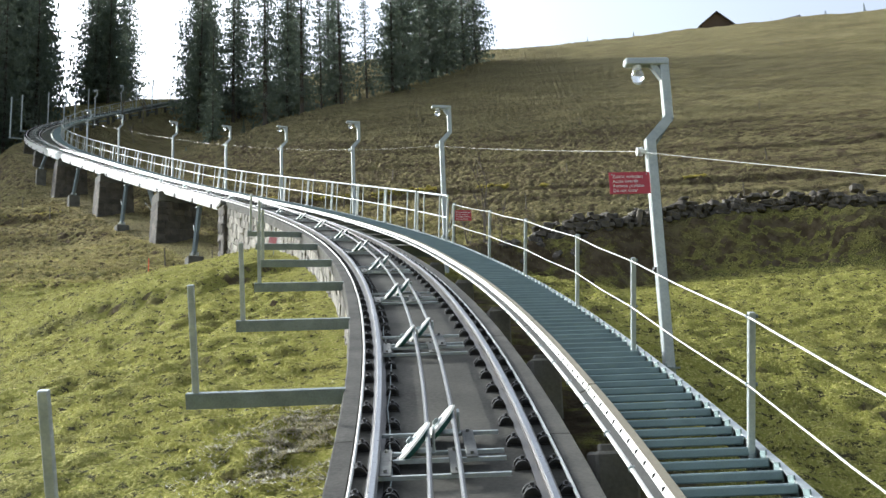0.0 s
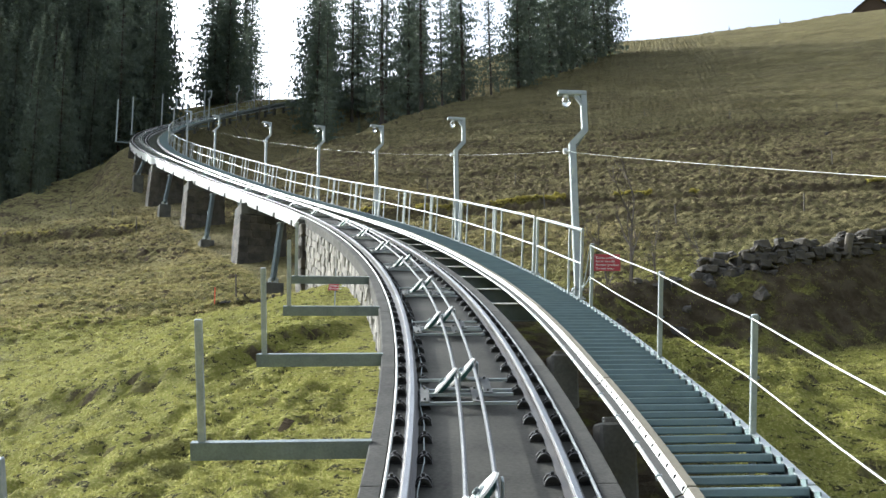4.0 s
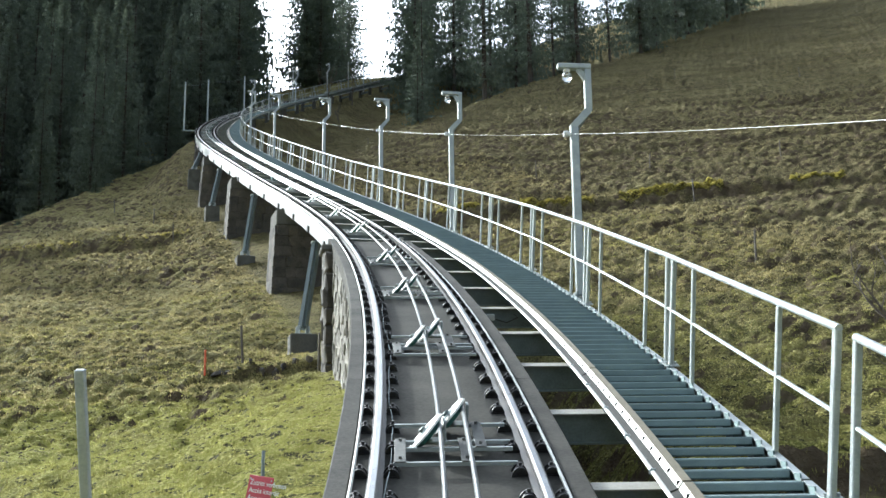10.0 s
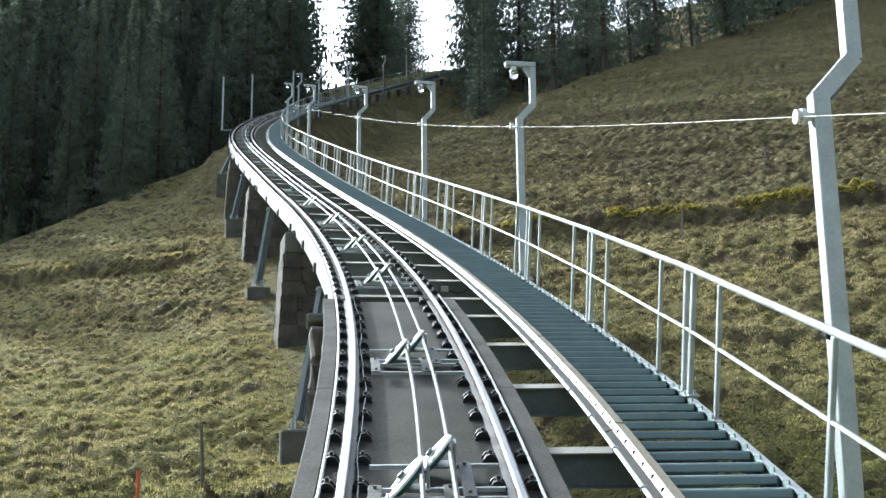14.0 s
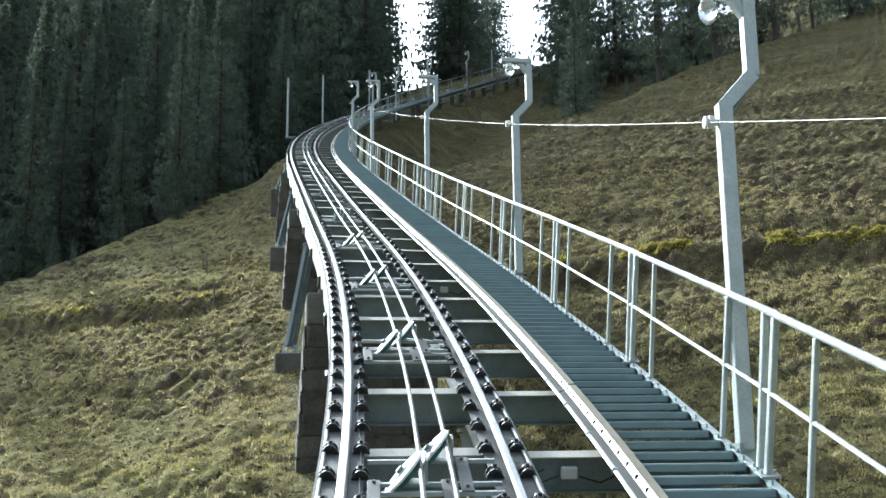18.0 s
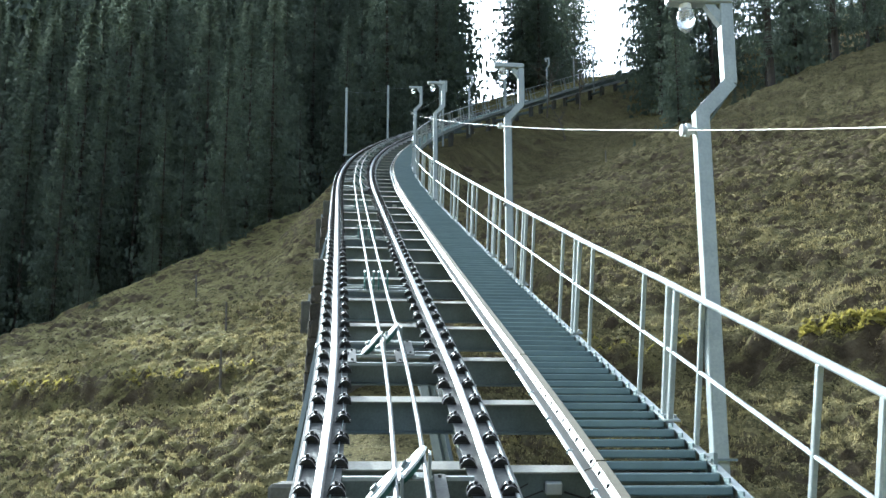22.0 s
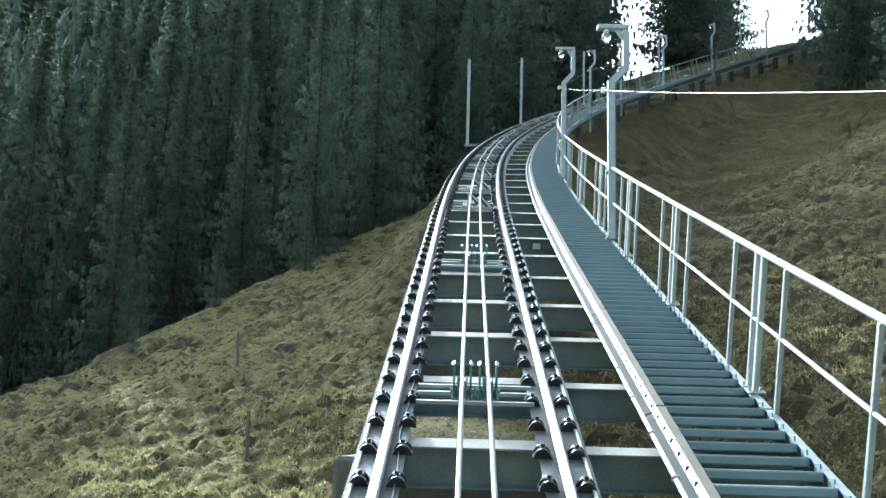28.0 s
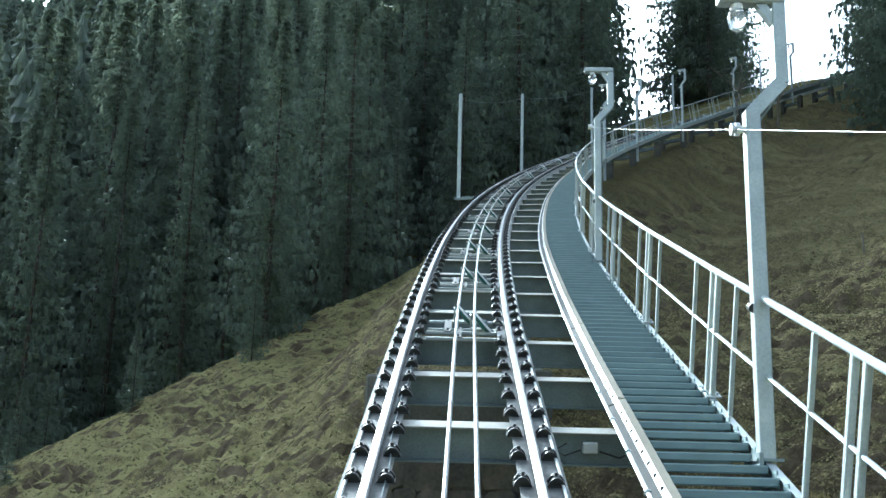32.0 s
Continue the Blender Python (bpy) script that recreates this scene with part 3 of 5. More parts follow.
# ---- concrete track bed and its retaining wall ----
bed = tagged(link("track_slab", sweep(rect(-0.78, 0.78, -0.75, -0.13), -16, 45.5), SLAB),
             "dark weathered concrete slab between the funicular rails", "track bed", kind="structure")
KERB_GAP = 4.05
for side, lo, hi in ((-1, -0.95, -0.782), (1, 0.782, 0.96)):
    s = -16.0
    while s < 45.4:
        e = min(s + KERB_GAP, 45.5)
        link("kerb_block", sweep([(lo, -0.34), (hi, -0.34), (hi, -0.1), (hi - 0.012, -0.085), (lo + 0.012, -0.085), (lo, -0.1)],
                                 s + 0.008, e - 0.008, 0.5), KERB, bed)
        s = e
wall_body = tagged(link("wall_west", sweep(rect(-0.9, 0.9, -5.2, -0.345), -16, 45.2, 1.0), MORTAR),
                   "rubble stone retaining wall carrying the track", "wall", kind="structure")


def stone_mesh(seed, rough=0.16):
    """A rough stone one metre wide, high and deep, its face towards -x."""
    r = random.Random(seed)
    bm = bmesh.new()
    bmesh.ops.create_cube(bm, size=1)
    bmesh.ops.bevel(bm, geom=list(bm.edges), offset=0.13, segments=1, affect="EDGES")
    for v in bm.verts:
        v.co += Vector([r.uniform(-rough, rough) * 0.6 for _ in range(3)])
    return mesh_of(bm, "stone")


STONES = [stone_mesh(k) for k in range(6)]
for me in STONES:
    me.materials.append(STONE)
DARK_STONES = [stone_mesh(k + 20) for k in range(5)]
for me in DARK_STONES:
    me.materials.append(DARK_STONE)
rnd = random.Random(4)
wall_stones = []
for row in range(16):
    s = 14.0 + rnd.uniform(0, 0.3)
    while s < 45.0:
        w, up = rnd.uniform(0.3, 0.62), -0.5 - 0.29 * row
        m = upright(s + w / 2, -0.885, up)
        if height(m.translation.x - 0.1, m.translation.y) < m.translation.z + 0.25:
            wall_stones.append((s, m @ Matrix.Rotation(rnd.uniform(-0.1, 0.1), 4, "X") @ Matrix.Rotation(math.atan(rise(s)) * 0.9, 4, "X")
                                @ Matrix.Diagonal((rnd.uniform(0.08, 0.16), w * 1.02, rnd.uniform(0.27, 0.32), 1)), rnd.randrange(6)))
        s += w
wall_stones.sort(key=lambda q: abs(q[0] - 38))
for s, m, k in wall_stones[:300]:
    link("stone", STONES[k], None, wall_body, m)
if len(wall_stones) > 300:
    tagged(link("stone_courses", joined(STONES[0], [m for _, m, _ in wall_stones[300:]]), STONE_FAR, wall_body), kind="stuff")
for k in range(11):
    for q in (-0.26, 0.26):
        link("stone", DARK_STONES[(k * 2 + int(q > 0)) % 5], None, wall_body,
             upright(44.75 + q, -0.95, -0.55 - 0.4 * k) @ Matrix.Rotation(0.05 * (k % 3 - 1), 4, "X") @ Matrix.Diagonal((0.34, 0.56, 0.42, 1)))
bm = bmesh.new()
box(bm, (0.4, 0.9, 0.14), (-0.98, 0, -0.3), bevel=0.03)
part("coping_stone", bm, CONCRETE, wall_body, "pale coping stone at the wall's end", upright(44.9))

# ---- steel bridge ----
bridge = thing("steel_bridge", "light grey steel plate-girder bridge carrying the funicular track", "bridge")
for side in (-1, 1):
    a, b = sorted((side * 0.62, side * 0.88))
    o = side * 0.69
    prof = [(o - 0.11, -0.60), (o + 0.11, -0.60), (o + 0.11, -0.57), (o + 0.012, -0.57), (o + 0.012, -0.14), (o + 0.11, -0.14), (o + 0.11, -0.11),
            (o - 0.11, -0.11), (o - 0.11, -0.14), (o - 0.012, -0.14), (o - 0.012, -0.57), (o - 0.11, -0.57)]
    g = link("main_girder", sweep(prof, 45.55, 184, 0.5), GIRDER, bridge, label="light grey plate girder")
    link("girder_flank", sweep(rect(side * 0.795 - 0.006, side * 0.795 + 0.006, -0.575, -0.135), 45.55, 184, 0.5), GIRDER, g)
    link("rail_plate", sweep(rect(min(side * 0.46, side * 0.803), max(side * 0.46, side * 0.803), -0.108, -0.092), 45.55, 184, 0.5), PLATE, bridge)


def beam_mesh(x0, x1, profile):
    """A rolled section drawn sideways across the track: profile points are (along, up)."""
    bm = bmesh.new()
    rows = [[bm.verts.new((x, y, z)) for y, z in profile] for x in (x0, x1)]
    n = len(profile)
    for k in range(n):
        bm.faces.new((rows[0][k], rows[0][(k + 1) % n], rows[1][(k + 1) % n], rows[1][k]))
    bm.faces.new(rows[0][::-1])
    bm.faces.new(rows[1])
    return mesh_of(bm)


CROSS = beam_mesh(-0.67, 0.67, [(-0.075, -0.448), (0.075, -0.448), (0.075, -0.432), (0.006, -0.432), (0.006, -0.142), (-0.006, -0.142), (-0.006, -0.432), (-0.075, -0.432)])
BRACKET = beam_mesh(0.81, 2.37, [(-0.055, -0.457), (0.055, -0.457), (0.055, -0.443), (0.005, -0.443), (0.005, -0.166), (-0.005, -0.166), (-0.005, -0.443), (-0.055, -0.443)])
# black blocks standing in for dark notches along the girder's foot
bm = bmesh.new()
box(bm, (0.05, 0.24, 0.2), (-0.822, 0, -0.5), bevel=0.01)
STUB = mesh_of(bm)
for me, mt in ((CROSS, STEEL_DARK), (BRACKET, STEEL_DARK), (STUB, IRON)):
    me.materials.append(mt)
BEAMS = [25.85, 27.74, 29.65, 31.6, 33.5, 35.3, 37.15, 39.05, 41.0, 42.9, 44.65, 46.0, 47.7, 49.45, 51.2, 52.9, 54.5, 56.05, 57.85, 59.55, 61.2, 62.95, 64.8, 66.75, 68.45,
         70.0, 71.6, 73.2, 74.95, 76.7, 78.5, 80.2] + [81.9 + 1.7 * k for k in range(59)]
# top flanges in a paler colour than the webs below them
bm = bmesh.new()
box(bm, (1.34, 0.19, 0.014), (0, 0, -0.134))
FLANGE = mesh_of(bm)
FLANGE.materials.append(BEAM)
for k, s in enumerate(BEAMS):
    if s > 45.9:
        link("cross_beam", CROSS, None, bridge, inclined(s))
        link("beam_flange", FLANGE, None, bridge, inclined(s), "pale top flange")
        if k % 2 == 0:
            link("splice_plate", STUB, None, bridge, inclined(s))
    link("walkway_bracket", BRACKET, None, bridge if s > 45.5 else bed, inclined(s))
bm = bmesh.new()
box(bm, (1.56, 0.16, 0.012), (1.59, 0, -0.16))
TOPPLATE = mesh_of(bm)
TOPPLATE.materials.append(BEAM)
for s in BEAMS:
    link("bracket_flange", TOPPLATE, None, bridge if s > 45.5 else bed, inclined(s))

# ---- piers and struts ----


def pier(s, width, depth, tall):
    """A battered masonry pier under the girders, its stones standing proud of the core."""
    m = upright(s, 0, -0.64)
    p = thing("masonry_pier", "dark rubble stone pier with a paler concrete cap", "bridge pier", m, "bridge piers")
    bm = bmesh.new()
    vs = bmesh.ops.create_cube(bm, size=1, matrix=Matrix.Translation((0, 0, -tall / 2 - 0.45)) @ Matrix.Diagonal((width, depth, tall, 1)))["verts"]
    for v in vs:
        if v.co.z < -1:
            v.co.x *= 1.22
            v.co.y *= 1.16
    part("core", bm, DARK_STONE, p)
    bm = bmesh.new()
    box(bm, (width + 0.10, depth + 0.08, 0.55), (0, 0, -0.36), bevel=0.03)
    box(bm, (width - 0.3, depth - 0.3, 0.12), (0, 0, -0.06), bevel=0.02)
    part("cap", bm, CONCRETE, p, "weathered concrete cap")
    r = random.Random(int(s * 10))
    rows = int((tall - 0.6) / 0.36)
    for row in range(rows):
        z = -0.85 - 0.36 * row
        grow = -z / (tall + 0.45)
        for face in range(3):
            half_w, half_d = width / 2 * (1 + 0.22 * grow), depth / 2 * (1 + 0.16 * grow)
            span = half_d if face == 0 else half_w
            y = -span
            while y < span - 0.1:
                w = min(r.uniform(0.3, 0.6), span - y)
                if face == 0:
                    q = Matrix.Translation((-half_w - 0.005, y + w / 2, z))
                elif face == 1:
                    q = Matrix.Translation((y + w / 2, -half_d - 0.005, z)) @ Matrix.Rotation(math.pi / 2, 4, "Z")
                else:
                    q = Matrix.Translation((half_w + 0.005, y + w / 2, z))
                    if abs(y) > half_d - 0.1:
                        y += w
                        continue
                link("stone", DARK_STONES[r.randrange(5)], None, p, q @ Matrix.Diagonal((0.09, w * 1.0, 0.36, 1)))
                y += w
    return p


for s, tall in ((57.4, 4.3), (69.8, 4.2), (82.2, 3.6)):
    pier(s, 2.05, 1.3, tall)
for s in (93.5, 103.0, 112.0):
    pier(s, 1.55, 1.0, 2.6)
first = None
for k in range(17):
    s = 117.0 + 4.1 * k
    if first is None:
        first = thing("bridge_support", "pair of short grey posts under the upper track", "bridge leg", upright(s, 0, -0.62), "upper bridge supports")
        for side in (-1, 1):
            bm = bmesh.new()
            box(bm, (0.34, 0.34, 3.2), (side * 0.78, 0, -1.6), bevel=0.03)
            part("post", bm, CONCRETE, first)
        bm = bmesh.new()
        box(bm, (1.5, 0.16, 0.2), (0, 0, -0.5))
        part("cross_tie", bm, STEEL_DARK, first)
    else:
        copy_thing(first, upright(s, 0, -0.62))


def strut(s, drop):
    m = upright(s, 0, -0.62)
    t = thing("steel_strut", "grey inclined steel leg bolted to a concrete footing", "bridge leg", m, "bridge legs")
    for side in (-1, 1):
        bm = bmesh.new()
        a, b = Vector((side * 0.70, 0.55, 0)), Vector((side * 1.15, -0.25, -drop + 0.16))
        square_bar(bm, a, b, 0.2, 0.2)
        for d in (-0.105, 0.105):
            square_bar(bm, a + Vector((0, d, 0)), b + Vector((0, d, 0)), 0.27, 0.016)
        part("leg", bm, STEEL_DARK, t)
        bm = bmesh.new()
        box(bm, (0.42, 0.42, 0.03), (side * 1.15, -0.25, -drop))
        for x in (-0.15, 0.15):
            for y in (-0.15, 0.15):
                bar(bm, (side * 1.15 + x, -0.25 + y, -drop), (side * 1.15 + x, -0.25 + y, -drop + 0.2), 0.026, 6)
        for x in (-0.09, 0.09):
            box(bm, (0.025, 0.2, 0.24), (side * 1.15 + x, -0.25, -drop + 0.12), bevel=0.005)
        bar(bm, (side * 1.15 - 0.16, -0.25, -drop + 0.17), (side * 1.15 + 0.16, -0.25, -drop + 0.17), 0.03, 8)
        part("base_plate", bm, STEEL, t, "galvanised hinged base plate with bolts")
        bm = bmesh.new()
        box(bm, (0.3, 0.34, 0.03), (side * 0.70, 0.55, 0.01))
        box(bm, (0.05, 0.26, 0.16), (side * 0.70, 0.55, -0.08))
        part("head_plate", bm, STEEL, t)
        bm = bmesh.new()
        bar(bm, (side * 1.02, -0.1, -drop * 0.72), (side * 0.74, 1.55, -drop * 0.25), 0.014, 6)
        part("tie_rod", bm, STEEL, t)
        bm = bmesh.new()
        box(bm, (0.72, 0.72, 1.4), (0, 0, -0.7), bevel=0.03)
        f = part("concrete_footing", bm, CONCRETE, m=m @ Matrix.Translation((side * 1.15, -0.25, -drop - 0.016)))
        tagged(f, "square weathered concrete footing in the grass", "footing", "bridge footings")


for s, drop in ((49.85, 2.65), (63.9, 2.75), (76.1, 2.25), (87.8, 1.4)):
    strut(s, drop)

# ---- rails, fastenings, conduits, haulage ropes ----
HEADP = [(-0.023, -0.006), (0.023, -0.006), (0.019, 0.0), (-0.019, 0.0)]
SHOULDER = [(-0.03, -0.045), (0.03, -0.045), (0.036, -0.03), (0.036, -0.014), (0.026, -0.0065), (-0.026, -0.0065), (-0.036, -0.014), (-0.036, -0.03)]
WEB = [(-0.062, -0.13), (0.062, -0.13), (0.062, -0.118), (0.012, -0.105), (0.012, -0.046), (-0.012, -0.046), (-0.012, -0.105), (-0.062, -0.118)]


def clip_mesh():
    """A cast rail fastening in one piece: a shoe with two arched claws, a domed saddle between them and a bolt, about 0.14 m long."""
    bm = bmesh.new()
    box(bm, (0.15, 0.09, 0.012), (0, 0, 0.006))
    outer = [(-0.075, 0.0), (-0.066, 0.04), (-0.042, 0.072), (-0.01, 0.086), (0.024, 0.08), (0.05, 0.054), (0.07, 0.016)]
    inner = [(-0.05, 0.0), (-0.044, 0.03), (-0.03, 0.05), (-0.006, 0.06), (0.018, 0.056), (0.036, 0.036), (0.046, 0.016)]
    for y in (-0.05, 0.05):
        for q in (-0.014, 0.014):
            vs = [[bm.verts.new((x, y + q, z)) for x, z in line] for line in (outer, inner)]
            for i in range(6):
                bm.faces.new((vs[0][i], vs[0][i + 1], vs[1][i + 1], vs[1][i]))
        n = len(bm.verts)
        bm.verts.ensure_lookup_table()
        v = bm.verts[n - 28:]
        for k in (0, 7):
            for i in range(6):
                bm.faces.new((v[k + i], v[k + i + 1], v[k + i + 15], v[k + i + 14]))
    saddle = [[bm.verts.new((x * 0.8, y, z * 0.86)) for x, z in outer] for y in (-0.036, 0.036)]
    for i in range(6):
        bm.faces.new((saddle[0][i], saddle[0][i + 1], saddle[1][i + 1], saddle[1][i]))
    for end in saddle:
        bm.faces.new(end)
    bar(bm, (0.0, 0, 0.05), (0.0, 0, 0.085), 0.03, 8)
    bar(bm, (0.0, 0, 0.085), (0.0, 0, 0.112), 0.017, 6)
    return mesh_of(bm)


CLIP = clip_mesh()
CLIP.materials.append(IRON)
for side in (-1, 1):
    r = thing("railway_rail", "polished steel funicular rail on black cast clips", "rail", group="track rails")
    o = side * 0.6
    link("rail_head", sweep([(x + o, z) for x, z in HEADP], -16, 184, 0.5), RAIL_TOP, r, label="bright polished running surface")
    link("rail_shoulder", sweep([(x + o, z) for x, z in SHOULDER], -16, 184, 0.5), RAIL_SIDE, r, label="dull steel shoulder below the running surface")
    link("rail_web", sweep([(x + o, z) for x, z in WEB], -16, 184, 0.5), RAIL_SIDE, r)
    near, rest = [], []
    for k in range(356):
        s = -14 + 0.555 * k
        for q in (-1, 1):
            m = inclined(s, o + q * 0.118, -0.13 if s < 45.5 else -0.092) @ Matrix.Rotation(math.pi if q > 0 else 0, 4, "Z") @ Matrix.Scale(0.88, 4)
            (near if 4.5 < s < 85 else rest).append(m)
    for m in near:
        link("rail_clip", CLIP, None, r, m)
    tagged(link("far_rail_clip", joined(CLIP, rest), IRON, r), kind="stuff")
    c = tagged(link("cable_conduit", sweep(ring(side * 0.765, -0.077, 0.014, 8), -16, 184, 0.6), PALE),
               "thin pale conduit pipe running along the rail", "conduit", group="conduits")
sig = tagged(link("signal_cable", sweep(ring(-0.5, -0.075, 0.0055, 6), -16, 184, 0.35, lambda s: (0.02 * math.sin(s * 1.9) + 0.008 * math.sin(s * 5.3), 0)), STEEL_DARK),
             "thin loose grey cable lying along the rail", "cable")


def rope_shift(s):
    return float(np.interp(s, [-16, 5, 15, 30, 40, 55, 62, 75, 85, 146], [-0.12, -0.11, -0.08, 0.0, 0.05, 0.02, 0.0, 0.04, 0.09, 0.12])), 0.0


for o in (-0.105, 0.105):
    tagged(link("haulage_rope", sweep(ring(o, 0.105, 0.019, 8), -16, 184, 0.5, rope_shift), ROPE),
           "taut greased steel haulage rope on rollers", "rope", group="haulage ropes")


def disc(bm, at, axis, r, w, lip):
    """A grooved roller: two flared flanges and a narrow hub."""
    axis = Vector(axis).normalized()
    at = Vector(at)
    bar(bm, at - axis * w / 2, at + axis * w / 2, r * 0.72, 14)
    bar(bm, at - axis * w / 2, at - axis * (w / 2 - lip), r, 14, r * 0.74)
    bar(bm, at + axis * (w / 2 - lip), at + axis * w / 2, r * 0.74, 14, r)
    return bm


def roller_set(lean):
    """A pair of rope rollers on cross rods; lean is the way in which the discs tip, 0 for upright ones."""
    t = thing("rope_roller_set", "pair of rope rollers on steel cross rods between the rails", "rope roller", group="rope rollers")
    rods = (-0.56, -0.2, -0.02, 0.47) if lean else (-0.25, 0.0, 0.2)
    for y in rods:
        bm = bmesh.new()
        square_bar(bm, (-0.47, y, -0.06), (0.47, y, -0.06), 0.03, 0.026)
        part("cross_rod", bm, STEEL, t)
    if lean:
        for x, y0, y1 in ((-lean * 0.42, -0.56, 0.0), (lean * 0.09, -0.56, 0.0), (lean * 0.22, -0.2, 0.47)):
            bm = bmesh.new()
            box(bm, (0.09, y1 - y0 + 0.03, 0.012), (x, (y0 + y1) / 2, -0.04), bevel=0.003)
            for y in (y0 + 0.05, y1 - 0.05):
                bar(bm, (x, y, -0.04), (x, y, -0.012), 0.014, 6)
            part("mounting_plate", bm, PLATE, t, "bolted galvanised mounting plate")
    for o in (-0.105, 0.105):
        bm = bmesh.new()
        if lean:
            at_y = 0.45 if o * lean > 0 else -0.03
            face = Vector((-lean * math.cos(0.72), 0.09, math.sin(0.72))).normalized()
            mid = Vector((o - lean * 0.115, at_y, 0.03))
            bar(bm, mid - face * 0.007, mid + face * 0.009, 0.2, 24, 0.188)
            part("roller", bm, PALE, t, "bright worn steel roller disc")
            bm = bmesh.new()
            bar(bm, mid + face * 0.009, mid + face * 0.02, 0.07, 14, 0.055)
            bar(bm, mid + face * 0.02, mid + face * 0.045, 0.03, 8)
            part("hub", bm, STEEL_DARK, t, "dark bolted hub")
            bm = bmesh.new()
            bar(bm, mid - face * 0.05, mid - face * 0.009, 0.12, 16, 0.175)
            part("roller_body", bm, GREEN, t, "green painted roller body")
            bm = bmesh.new()
            box(bm, (0.02, 0.11, 0.2), (o + lean * 0.045, at_y + 0.02, 0.03), bevel=0.004)
            box(bm, (0.14, 0.13, 0.016), (o - lean * 0.01, at_y + 0.02, -0.045), bevel=0.004)
            part("roller_bracket", bm, STEEL, t)
        else:
            disc(bm, (o, 0, -0.03), (1, 0, 0), 0.12, 0.085, 0.03)
            part("roller", bm, STEEL_DARK, t, "grooved rope roller")
            for q in (-1, 1):
                bm = bmesh.new()
                vs = [bm.verts.new((o + q * 0.068 - 0.008, y, z)) for y, z in ((-0.12, -0.08), (0.12, -0.08), (0.1, 0.06), (0.045, 0.19), (-0.045, 0.19), (-0.1, 0.06))]
                ex = bmesh.ops.extrude_face_region(bm, geom=[bm.faces.new(vs)])["geom"]
                bmesh.ops.translate(bm, verts=[v for v in ex if isinstance(v, bmesh.types.BMVert)], vec=(0.016, 0, 0))
                p = part("guide_cheek", bm, GREEN, t, "green guide plate beside the rope")
                bm = bmesh.new()
                box(bm, (0.03, 0.1, 0.012), (o + q * 0.072, 0, 0.196), Matrix.Rotation(q * 0.6, 4, "Y"), bevel=0.002)
                part("pale_edge", bm, PALE, p, "pale top edge")
            bm = bmesh.new()
            box(bm, (0.17, 0.2, 0.016), (o, 0, -0.075), bevel=0.003)
            bar(bm, (o - 0.1, 0, -0.03), (o + 0.1, 0, -0.03), 0.02, 8)
            part("roller_bracket", bm, STEEL, t)
    return t


sets = {}
LOW_ROLLERS = [3.95, 7.88, 11.85, 15.45, 19.2, 22.9, 26.57, 30.45, 34.15, 38.0, 41.7, 46.85, 50.85, 55.15, 59.45]
for lean, stations in ((1, LOW_ROLLERS), (0, [63.5, 69.4, 75.4]), (-1, [82.1 + 3.5 * k for k in range(28)])):
    for s in stations:
        m = inclined(s, rope_shift(s)[0], 0)
        if lean not in sets:
            sets[lean] = roller_set(lean)
            sets[lean].matrix_basis = m
        else:
            copy_thing(sets[lean], m)

# ---- stair walkway beside the track ----


def walk_left(s):
    return float(np.interp(s, [-16, 10, 16, 20, 24, 27, 31, 35, 40, 46, 58, 69, 76, 82, 90, 98, 106, 150], [1.32, 1.325, 1.36, 1.39, 1.48, 1.53, 1.55, 1.57, 1.555, 1.47, 1.39, 1.42, 1.43, 1.47, 1.53, 1.68, 1.78, 1.78]))


walkway = thing("stair_walkway", "long grey steel stair walkway with grating treads beside the track", "walkway")
STAIR = 3.31
k = -12
while 25.9 + STAIR * k < 180:
    s0, s1 = 25.9 + STAIR * k, 25.9 + STAIR * (k + 1) - 0.03
    k += 1
    off = lambda s: (walk_left(s), 0)
    inner = link("inner_stringer", sweep([(-0.014, 0.03), (0.05, 0.03), (0.05, 0.042), (-0.014, 0.042)], s0, s1, 0.55, off),
                 STRINGER, walkway, label="beige weathered top flange of the stringer")
    link("stringer_web", sweep([(-0.044, -0.014), (-0.036, -0.018), (-0.008, 0.03), (-0.016, 0.034)], s0, s1, 0.55, off), PALE, inner, label="pale perforated web")
    link("cable_tray", sweep([(-0.1, -0.046), (-0.04, -0.022), (-0.042, -0.015), (-0.1, -0.037)], s0, s1, 0.55, off), TRAY, inner)
    link("edge_pipe", sweep(ring(-0.11, -0.05, 0.017, 6), s0, s1 + 0.03, 0.55, off), PALE, walkway, label="thin pale pipe along the stringer")
    link("outer_stringer", sweep([(0.81, -0.15), (0.87, -0.15), (0.87, 0.04), (0.81, 0.04), (0.81, 0.028), (0.858, 0.028), (0.858, -0.138), (0.81, -0.138)],
                                 s0, s1, 0.55, off), STEEL, walkway)
bm = bmesh.new()
box(bm, (0.755, 0.25, 0.012), (0, 0.012, 0.0))
box(bm, (0.755, 0.03, 0.064), (0, -0.108, -0.026), bevel=0.01)
box(bm, (0.755, 0.014, 0.035), (0, 0.105, -0.016))
for x in (-0.375, 0.375):
    box(bm, (0.01, 0.21, 0.07), (x, 0, -0.035))
box(bm, (0.012, 0.11, 0.075), (0.386, 0.02, 0.02))
TREAD_ME = mesh_of(bm)
TREAD_ME.materials.append(TREAD)
# dark triangles laid on the uncut web, the holes' darkness put into their colour
bm = bmesh.new()
bmesh.ops.create_cone(bm, cap_ends=True, segments=3, radius1=0.024, radius2=0.024, depth=0.006)
HOLE_PATCH = mesh_of(bm)
HOLE_PATCH.materials.append(HOLE_DARK)
near, rest = [], []
